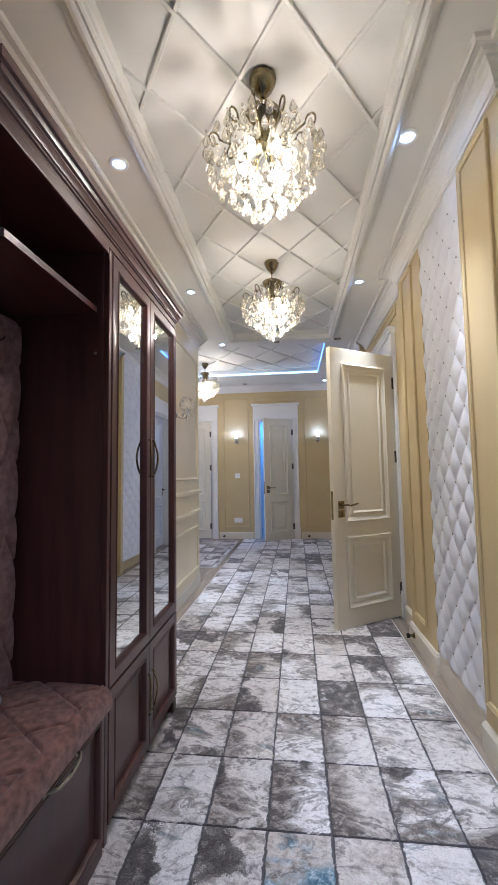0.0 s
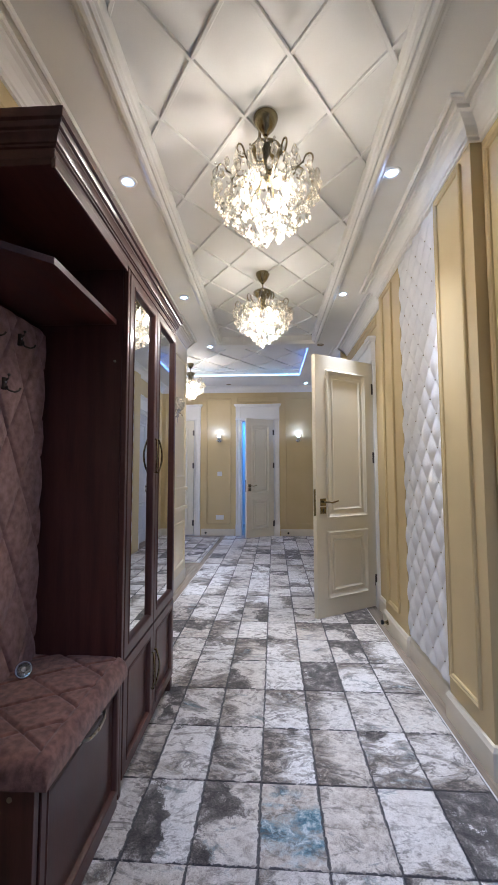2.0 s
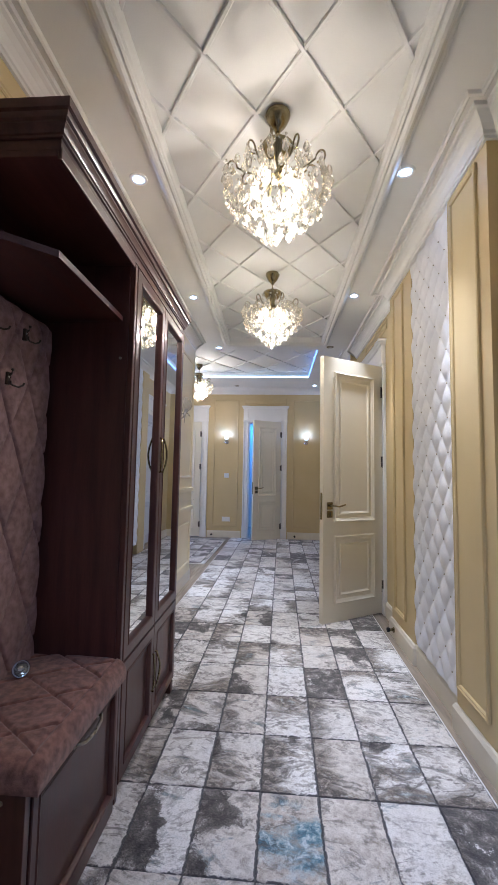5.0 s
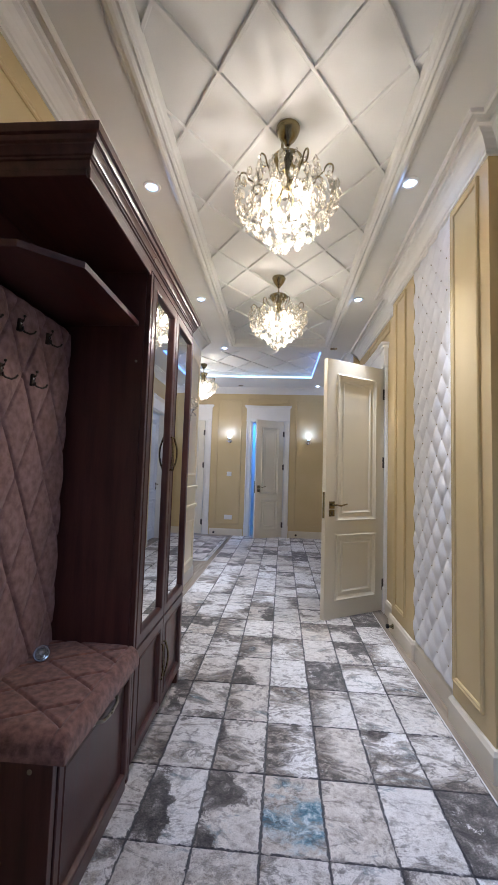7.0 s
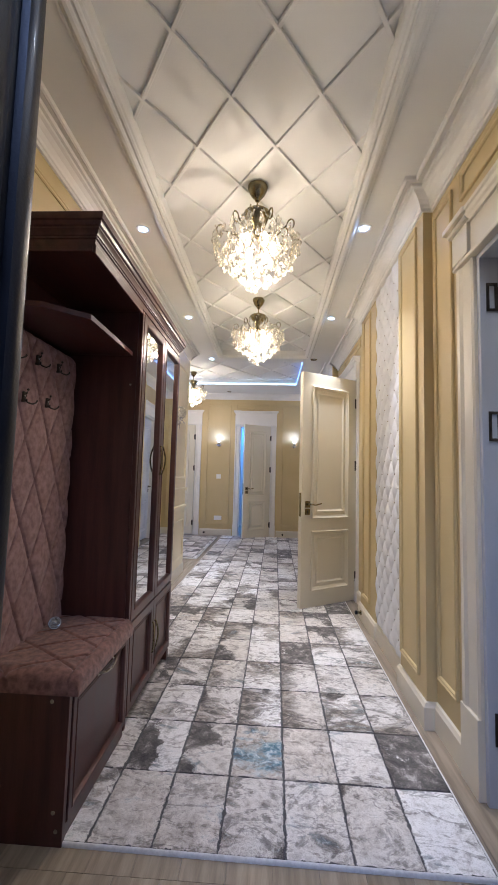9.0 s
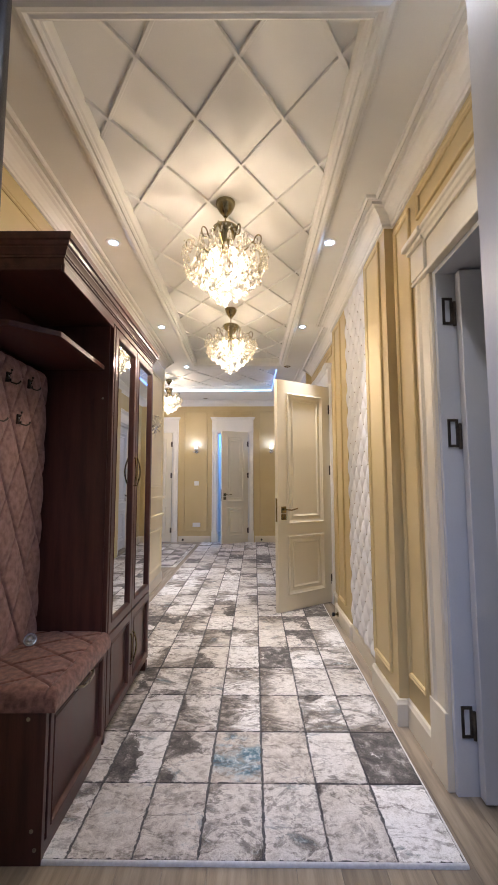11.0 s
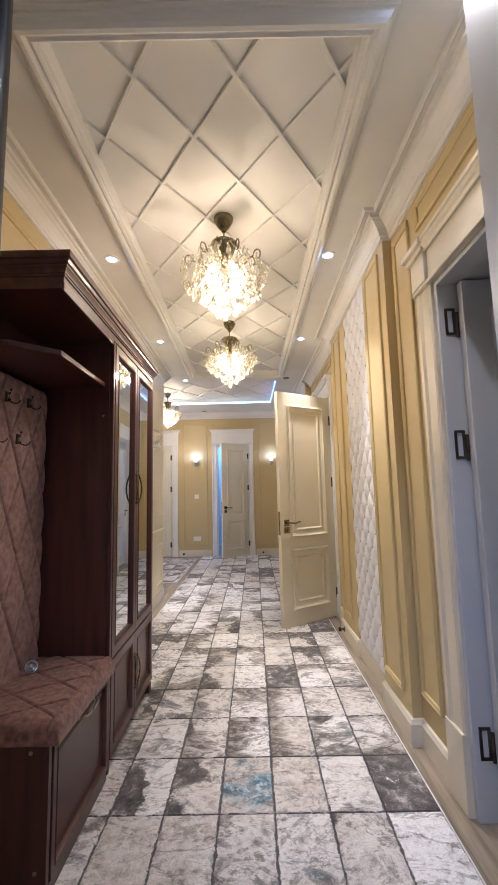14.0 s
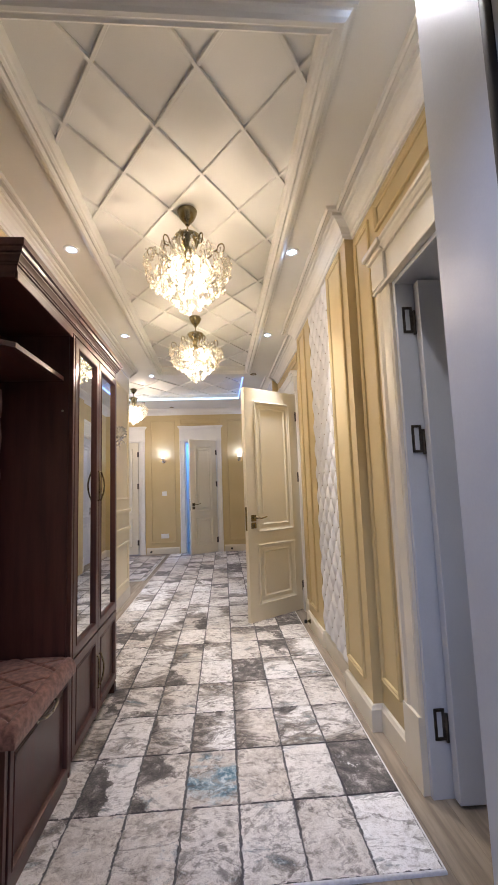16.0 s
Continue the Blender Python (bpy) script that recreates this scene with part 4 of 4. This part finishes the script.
# ---- glass knob left lying on the bench ----
kn = thing("glass_knob", "cut-glass furniture knob with a chrome stem lying on the seat", "knob", (-0.772, 1.115, 0.486))
tilt = pose(-0.772, 1.115, 0.511, 62, 12, 25)
part("rim", lathe(bmesh.new(), [(0.0205, -0.003), (0.023, -0.003), (0.0245, 0.0), (0.023, 0.003), (0.0205, 0.003), (0.0205, -0.003)], m=tilt, sides=20), CHROME, kn, smooth=60)
part("plate", lathe(bmesh.new(), [(0, -0.0065), (0.020, -0.0045)], m=tilt, sides=16), CHROME, kn)
part("gem", lathe(bmesh.new(), [(0, -0.006), (0.010, -0.004), (0.0185, 0.0), (0.012, 0.007), (0, 0.009)], m=tilt, sides=8), CRYSTAL, kn, "faceted clear glass")
part("boss", lathe(bmesh.new(), [(0, 0.008), (0.006, 0.008), (0.007, 0.012), (0, 0.014)], m=tilt, sides=12), CHROME, kn)
part("stem", lathe(bmesh.new(), [(0.0045, -0.040), (0.0045, -0.008)], m=tilt, sides=8), CHROME, kn)

# ---- chandeliers ----
drop = bmesh.new()
lathe(drop, [(0, 0.027), (0.004, 0.023), (0.0095, 0.012), (0.0135, 0.0), (0.0148, -0.009), (0.0118, -0.020), (0.006, -0.026), (0, -0.028)], sides=6)
DROP = mesh_of("crystal_drop", drop, CRYSTAL)
BEAD = mesh_of("crystal_bead", lathe(bmesh.new(), [(0, 0.007), (0.005, 0.005), (0.007, 0), (0.005, -0.005), (0, -0.007)], sides=6), CRYSTAL)
BULBM = mesh_of("bulb", lathe(bmesh.new(), [(0.008, -0.022), (0.012, -0.012), (0.016, 0.004), (0.013, 0.020), (0.006, 0.032), (0, 0.038)], sides=12), BULB, 180)


def chandelier(at, label):
    """Bell canopy, rod, dome, looped arms with chains of beads, tiers of crystal drops round six bulbs."""
    c = thing("chandelier", label, "chandelier", at, group="crystal chandeliers")
    x, y, z = at
    rnd = random.Random(5)

    def put(name, mesh, p, sc=1.0, rz=0.0, ry=0.0):
        o = new(name, mesh)
        o.parent = c
        o.matrix_basis = pose(*p, 0, ry, rz) @ Matrix.Scale(sc, 4)
        return o
    part("canopy", lathe(bmesh.new(), [(0, 0.004), (0.049, 0.004), (0.051, 0.0), (0.051, -0.005), (0.046, -0.020), (0.036, -0.041), (0.023, -0.058), (0.014, -0.064), (0.012, -0.074), (0.007, -0.078), (0, -0.079)], at, 28), BRONZE, c, "antique bronze bell canopy", smooth=50)
    part("rod", tube(bmesh.new(), [(x, y, z - 0.06), (x, y, z - 0.135)], 0.0045, 10), BRONZE, c, smooth=60)
    part("dome", lathe(bmesh.new(), [(0, -0.122), (0.012, -0.122), (0.014, -0.130), (0.060, -0.136), (0.066, -0.140), (0.066, -0.147), (0.058, -0.162), (0.044, -0.184), (0.032, -0.204), (0.030, -0.215), (0.030, -0.25), (0.024, -0.262), (0, -0.265)], at, 28), BRONZE, c, "antique bronze dome", smooth=50)
    for k in range(10):
        a = k * math.tau / 10 + 0.2
        r1 = 0.168 if k % 2 else 0.128
        zt = -0.256 if k % 2 else -0.232
        bm = bmesh.new()
        pts = []
        for i in range(23):
            s = i / 22
            if s < 0.55:
                q = s / 0.55
                rr, zz = 0.03 + (r1 - 0.035) * q, -0.245 + (zt + 0.245 + 0.01) * q ** 1.5 - 0.02 * math.sin(math.pi * q)
            else:
                q = (s - 0.55) / 0.45 * 1.75 * math.pi
                rr, zz = r1 - 0.005 + 0.019 * (1 - math.cos(q)), zt + 0.01 + 0.026 * math.sin(q)
            pts.append((x + rr * math.cos(a), y + rr * math.sin(a), z + zz))
        tube(bm, pts, 0.0036, 7)
        part("arm", bm, BRONZE, c, smooth=60)
        rt = r1 + 0.03
        # chain of beads from the dome to the loop, then drops under it
        for i in range(8):
            q = i / 7
            put("crystal_bead", BEAD, ((0.068 + (rt - 0.068) * q) * math.cos(a), (0.068 + (rt - 0.068) * q) * math.sin(a), -0.150 + (zt + 0.150) * q - 0.028 * math.sin(math.pi * q)), 0.68)
        n = 2 if k % 2 else 1
        for i in range(n):
            put("crystal_drop", DROP, (rt * math.cos(a + 0.05 * i), rt * math.sin(a + 0.05 * i), zt - 0.055 - 0.062 * i), 1.0, math.degrees(a), rnd.uniform(-5, 5))
    for r, n, z0, sc in ((0.215, 20, -0.305, 0.85), (0.205, 18, -0.350, 0.85), (0.185, 18, -0.392, 0.85), (0.155, 16, -0.430, 0.85), (0.115, 13, -0.467, 0.85), (0.070, 9, -0.499, 0.85), (0.025, 4, -0.525, 0.85), (0.145, 11, -0.285, 0.9), (0.195, 14, -0.290, 0.85), (0.12, 9, -0.33, 0.8), (0.115, 13, -0.36, 0.9), (0.075, 10, -0.395, 0.95), (0.10, 12, -0.30, 0.85), (0.045, 6, -0.435, 0.95), (0.15, 14, -0.345, 0.85)):
        for k in range(n):
            a = (k + rnd.uniform(-0.2, 0.2)) * math.tau / n + r * 30
            zz = -0.29 + (z0 + 0.29) * 0.92 + rnd.uniform(-0.018, 0.018)
            put("crystal_drop", DROP, (r * math.cos(a), r * math.sin(a), zz), sc * rnd.uniform(0.9, 1.12), math.degrees(a), rnd.uniform(-7, 7))
            if k % 2:
                put("crystal_bead", BEAD, (r * math.cos(a), r * math.sin(a), zz + 0.036), 0.7)
    put("crystal_drop", DROP, (0, 0, -0.530), 1.0)
    for k in range(26):
        a, q = k * 2.4, k / 26
        put("crystal_bead", BEAD, ((0.066 + 0.04 * q) * math.cos(a), (0.066 + 0.04 * q) * math.sin(a), -0.150 - 0.055 * q), 0.8)
    for k in range(6):
        a = k * math.tau / 6
        put("bulb", BULBM, (0.085 * math.cos(a), 0.085 * math.sin(a), -0.325), 1.2, 0, 0)
    bm = bmesh.new()
    for k in range(6):
        a = k * math.tau / 6
        tube(bm, [(x, y, z - 0.25), (x + 0.05 * math.cos(a), y + 0.05 * math.sin(a), z - 0.27), (x + 0.085 * math.cos(a), y + 0.085 * math.sin(a), z - 0.342)], 0.005, 6)
    part("bulb_holder", bm, BRONZE, c, smooth=60)
    return c


chandelier(CH1, "antique bronze chandelier hung with clear crystal drops, lit")
chandelier(CH2, "antique bronze chandelier with crystal drops, lit, over the corridor")
chandelier(CH3, "lit crystal chandelier on a bronze canopy in the side hall")

# ---- downlights ----
# the nearest fixture belongs to the unseen added spot
for x, y, z in [(x, y, ZC) for x, y in SPOTS] + [(0.607, 6.83, ZH)]:
    dl = thing("downlight", "round recessed ceiling downlight glowing cold white", "downlight", (x, y, z), group="ceiling downlights")
    part("ring", lathe(bmesh.new(), [(0.030, 0.001), (0.030, -0.004), (0.036, -0.006), (0.043, -0.004), (0.045, 0.001)], (x, y, z), 28), PLASTIC, dl, smooth=50)
    # ring imitating the lamp's halo
    part("halo_ring", lathe(bmesh.new(), [(0.030, -0.002), (0.019, -0.003)], (x, y, z), 28), SPOTR, dl)
    part("lens", lathe(bmesh.new(), [(0.019, -0.003), (0.0, -0.004)], (x, y, z), 28), SPOTG, dl)
for x, y, z in ((-0.10, 4.40, ZC), (0.55, 4.40, ZC), (-0.72, 6.87, ZH)):
    dl = thing("unlit_downlight", "small brass recessed downlight, switched off", "downlight", (x, y, z), group="unlit downlights")
    part("ring", lathe(bmesh.new(), [(0.022, 0.004), (0.026, -0.005), (0.038, -0.004), (0.040, 0.001)], (x, y, z), 24), BRONZE, dl, smooth=50)
    part("lens", lathe(bmesh.new(), [(0.024, -0.001), (0.0, -0.001)], (x, y, z), 24), STEEL, dl)

# ---- wall lamps ----


def sconce(at, facing, lit, label):
    """Chrome wall lamp: rose, curved arm with a leaf cup, glass shade. Local: wall behind at -y side of the facing."""
    s = thing("wall_lamp", label, "wall lamp", (0, 0, 0), group="wall lamps")
    part("rose", lathe(bmesh.new(), [(0, 0.018), (0.014, 0.018), (0.026, 0.012), (0.034, 0.004), (0.034, 0.0)], m=pose(0, 0, 0, 90, 0, 0), sides=20), CHROME, s, smooth=50)
    part("arm", tube(bmesh.new(), [(0, 0, 0), (0, -0.05, -0.03), (0, -0.085, -0.03), (0, -0.10, 0.0), (0, -0.10, 0.02)], 0.007, 8), CHROME, s, smooth=60)
    bm = bmesh.new()
    lathe(bm, [(0.006, -0.012), (0.020, 0.0), (0.034, 0.016), (0.030, 0.022), (0.0, 0.012)], (0, -0.10, 0.02), 16)
    for k in range(6):
        a = k * math.tau / 6
        tube(bm, [(0.02 * math.cos(a), -0.10 + 0.02 * math.sin(a), 0.012), (0.042 * math.cos(a), -0.10 + 0.042 * math.sin(a), 0.0), (0.050 * math.cos(a), -0.10 + 0.05 * math.sin(a), -0.016)], 0.004, 5)
    part("cup", bm, CHROME, s, smooth=50)
    if lit:
        part("shade", lathe(bmesh.new(), [(0.016, 0.028), (0.029, 0.042), (0.035, 0.060), (0.032, 0.080), (0.037, 0.092), (0.034, 0.092), (0.028, 0.080), (0, 0.05)], (0, -0.10, 0.01), 20), SHADEG, s, "white glass tulip shade, lit", smooth=60)
    else:
        bm = bmesh.new()
        rows = 7
        for j in range(1, rows):
            ph = math.pi * j / rows
            n = max(5, int(14 * math.sin(ph)))
            for k in range(n):
                a = (k + 0.5 * (j % 2)) * math.tau / n
                p = (0.056 * math.sin(ph) * math.cos(a), -0.10 + 0.056 * math.sin(ph) * math.sin(a), 0.085 - 0.056 * math.cos(ph))
                lathe(bm, [(0, 0.011), (0.009, 0.006), (0.011, 0), (0.009, -0.006), (0, -0.011)], p, 6)
        part("shade", bm, CRYSTAL, s, "globe of clear crystal beads")
        part("finial", tube(bmesh.new(), [(0, -0.10, 0.01), (0, -0.10, -0.075)], 0.006, 8, 0.002), CHROME, s, smooth=60)
    s.matrix_world = pose(*at, 0, 0, facing)
    return s


sconce((-0.905, 7.13, 1.66), 0, True, "chrome wall lamp with a lit white glass shade")
sconce((0.485, 7.13, 1.66), 0, True, "chrome wall lamp with a lit white glass shade")
sconce((XL + 0.012, 3.35, 1.60), 90, False, "chrome wall lamp with a crystal bead globe on the corridor wall")

# ---- small fittings ----
sw = thing("light_switch", "square white plastic light switch on the ochre wall", "light switch", (-0.90, 7.13, 1.075))
part("plate", boxed(-0.942, -0.858, 7.118, 7.13, 1.035, 1.115, bevel=0.004), PLASTIC, sw)
part("rocker", boxed(-0.927, -0.873, 7.113, 7.119, 1.049, 1.101, bevel=0.003), PLASTIC, sw)
so = thing("wall_socket", "double white plastic wall socket above the skirting", "socket", (-0.895, 7.13, 0.315))
part("plate", boxed(-0.965, -0.825, 7.118, 7.13, 0.275, 0.355, bevel=0.004), PLASTIC, so)
for x in (-0.93, -0.86):
    part("outlet", lathe(bmesh.new(), [(0.026, 0.0), (0.026, 0.004), (0.021, 0.004), (0.019, 0.0015), (0, 0.0015)], m=pose(x, 7.118, 0.315, 90, 0, 0), sides=18), PLASTIC, so, smooth=40)


def door_stop(at, rz):
    """Bronze wall-mounted door stop with a rubber tip."""
    s = thing("door_stop", "small bronze door stop with a black rubber tip on the skirting", "door stop", (0, 0, 0), group="door stops")
    m = pose(0, 0, 0, 90, 0, 0)
    part("base", lathe(bmesh.new(), [(0.018, 0.0), (0.018, 0.006), (0.009, 0.012), (0.008, 0.034)], m=m, sides=16), BRONZE, s, smooth=40)
    part("tip", lathe(bmesh.new(), [(0.013, 0.030), (0.015, 0.036), (0.015, 0.048), (0, 0.052)], m=m, sides=16), BLACK, s, smooth=40)
    s.matrix_world = pose(*at, 0, 0, rz)


door_stop((P2[2] - 0.018, 2.85, 0.06), -90)
door_stop((-1.20 + 0.06, 7.112, 0.05), 0), door_stop((0.30, 7.112, 0.05), 0)

# ---- rugs ----
SLAB_W, SLAB_D = 0.1965, 0.313


def rug(name, label, x0, x1, y0, y1, at, rz, stains, seed, res=0.016):
    """A woven rug printed with worn stone slabs; joints are carved into the pile."""
    rnd = random.Random(seed)
    def stops(a, b, step):
        """Grid lines: slab edges, a fine line on both sides of each, and even steps between."""
        out, slab, k = [a], [], 0
        while a + k * step < b - 0.02:
            lo, hi = a + k * step, min(b, a + (k + 1) * step)
            n = max(2, round((hi - lo - 0.02) / res))
            inner = [lo + 0.004, lo + 0.010] + [lo + 0.010 + (hi - lo - 0.02) * q / n for q in range(1, n)] + [hi - 0.010, hi - 0.004, hi]
            out += inner
            slab += [(k, lo, hi)] * len(inner)
            k += 1
        return out, slab
    xs, xslab = stops(x0, x1, SLAB_W)
    ys, yslab = stops(y0, y1, SLAB_D)
    edges_x, edges_y = {lo for _, lo, _ in xslab} | {xs[-1]}, {lo for _, lo, _ in yslab} | {ys[-1]}
    verts = [(x, y, 0.0088 if x in edges_x or y in edges_y else 0.012) for x in xs for y in ys]
    look_of, faces, tint, dark, joint, teal, wash = {}, [], [], [], [], [], []
    ny = len(ys)
    for i, (c, xa, xb) in enumerate(xslab):
        for j, (r, ya, yb) in enumerate(yslab):
            if (c, r) not in look_of:
                pick = rnd.choice(((0, 0), (2, 2), (2, 3), (3, 0), (2, 3), (5, 3), (0, 2), (2, 1), (0, 1), (0, 3), (4, 0)) if r > 8 else ((0, 0), (2, 2), (2, 3), (3, 0), (2, 3), (5, 3), (3, 1)))
                look_of[c, r] = (*stains.get((c, r), pick), rnd.random() ** 1.1 * 0.9, Vector((rnd.uniform(-50, 50), rnd.uniform(-50, 50), seed)), rnd.choice((2, 3, 3, 2, 0, 1)), rnd.choice((0.12, 0.32, 0.48, 0.62)) * (0.35 if r < 2 else 1.0))
            mode, side, tn, off, ws, wl = look_of[c, r]
            faces.append((i * ny + j, (i + 1) * ny + j, (i + 1) * ny + j + 1, i * ny + j + 1))
            for x, y in ((xs[i], ys[j]), (xs[i + 1], ys[j]), (xs[i + 1], ys[j + 1]), (xs[i], ys[j + 1])):
                u, v = (x - xa) / (xb - xa), (y - ya) / (yb - ya)
                ex, ey = min(x - xa, xb - x), min(y - ya, yb - y)
                w = noise.fractal(Vector((x * 5.5, y * 4.5, 0)) + off, 1.0, 2.0, 4) * 0.55
                g = (u, 1 - u, v, 1 - v)[side]
                dk = (0.0, 0.0, 0.38 - 1.35 * g + 1.2 * w, 0.08 + 1.1 * w, 0.66 + 0.25 * w, 0.94 - 0.98 * g + 1.1 * w, 0.0)[mode]
                g2 = (u, 1 - u, v, 1 - v)[ws]
                wash.append(max(0.0, min(0.9, (wl if mode in (0, 2, 3) else 0.12) * (0.30 + 0.9 * max(0.0, 1 - g2 * 1.7)) + (0.22 if mode in (2, 3) else 0.0) * max(0.0, 1 - g * 1.4) + 0.5 * w)))
                dark.append(max(0.0, min(1.0, dk)))
                tint.append(tn)
                joint.append(max(0.0, 1 - ex / 0.0105, 0.95 - ey / 0.0095))
                teal.append(0.75 * max(0.0, 1 - abs(v - 0.42) * 1.7) if mode == 6 else 0.0)
    me = bpy.data.meshes.new(name)
    me.from_pydata(verts, [], faces)
    for key, vals in (("tint", tint), ("stain", dark), ("joint", joint), ("teal", teal), ("wash", wash)):
        me.attributes.new(key, "FLOAT", "CORNER").data.foreach_set("value", vals)
    me.materials.append(RUG)
    root = thing(name, label, "rug", (0, 0, 0))
    pile = new("woven_top", me)
    pile.parent = root
    bm = sweep(bmesh.new(), rect(x0, y0, x1, y1), [(0.002, 0.011), (0.0, 0.0130), (-0.004, 0.0120), (-0.006, 0.006), (-0.006, 0.0)], Matrix.Identity(4))
    part("binding", bm, RUGEDGE, root, "pale overlocked edge", smooth=60)
    root.matrix_world = pose(*at, 0, 0, rz)
    return root


# slab stains (mode, side): 2 part dark, 3 mottled, 4 wholly dark, 5 half dark, 6 teal wash
STAINS = {(2, 1): (5, 0), (3, 1): (5, 0), (4, 1): (6, 3), (5, 1): (0, 0), (6, 1): (0, 1), (7, 1): (4, 0), (2, 0): (0, 1), (3, 0): (0, 0), (4, 0): (2, 2), (5, 0): (0, 0), (6, 0): (2, 3), (7, 0): (0, 0),
          (2, 2): (2, 3), (3, 2): (2, 0), (4, 2): (2, 3), (5, 2): (3, 2), (6, 2): (2, 3), (7, 2): (2, 3), (2, 4): (2, 1), (3, 4): (5, 0), (4, 4): (0, 0), (5, 4): (4, 0), (6, 4): (0, 0), (7, 4): (2, 3), (7, 3): (2, 3), (6, 3): (2, 3), (5, 3): (2, 0),
          (4, 3): (0, 0), (3, 3): (0, 1), (5, 6): (2, 3), (7, 7): (4, 0), (4, 7): (0, 0), (3, 7): (5, 1), (2, 7): (2, 1)}
rug("runner_rug", "long rug printed with worn grey stone slabs on the floor", -0.86, 0.712, 0.0, 6.25, (0.0, 0.772, 0.0), -0.7, STAINS, 11)
rug("hall_rug", "second rug with the same worn stone print in the side hall", -1.62, 0.0, 0.0, 1.9, (-0.89, 4.95, 0.0), -0.7, {}, 23, 0.03)

# ---- floor planks, last ----
floor_ob = bpy.data.objects["floor"]
PW, PL = 0.130, 1.28
plank = mesh_of("plank", boxed(0.0006, PW - 0.0003, 0.0003, PL - 0.0003, -0.012, 0.0, bevel=0.0007), OAK)
short = mesh_of("plank", boxed(0.0006, PW - 0.0003, 0.0010, 0.9280, -0.012, 0.0, bevel=0.0010), OAK)
starters = [mesh_of("plank", boxed(0.0006, PW - 0.0003, 0.0003, PL * q - 0.0003, -0.012, 0.0, bevel=0.0007), OAK) for q in (0.67, 0.33)]
for i in range(22):
    x = 0.995 - (i + 1) * PW
    if x >= -1.0:
        o = new("plank", short)
        o.location, o.parent = (x - 0.047, -0.228, 0), floor_ob
    if i % 3:
        o = new("plank", starters[i % 3 - 1])
        o.location, o.parent = (x, 0.701, 0), floor_ob
    for j in range(6):
        y = 0.701 + (j - (0.0, 0.33, 0.67)[i % 3]) * PL
        if y < 0.69 or y > 7.0:
            continue
        o = new("plank", plank)
        o.location, o.parent = (x, y, 0), floor_ob
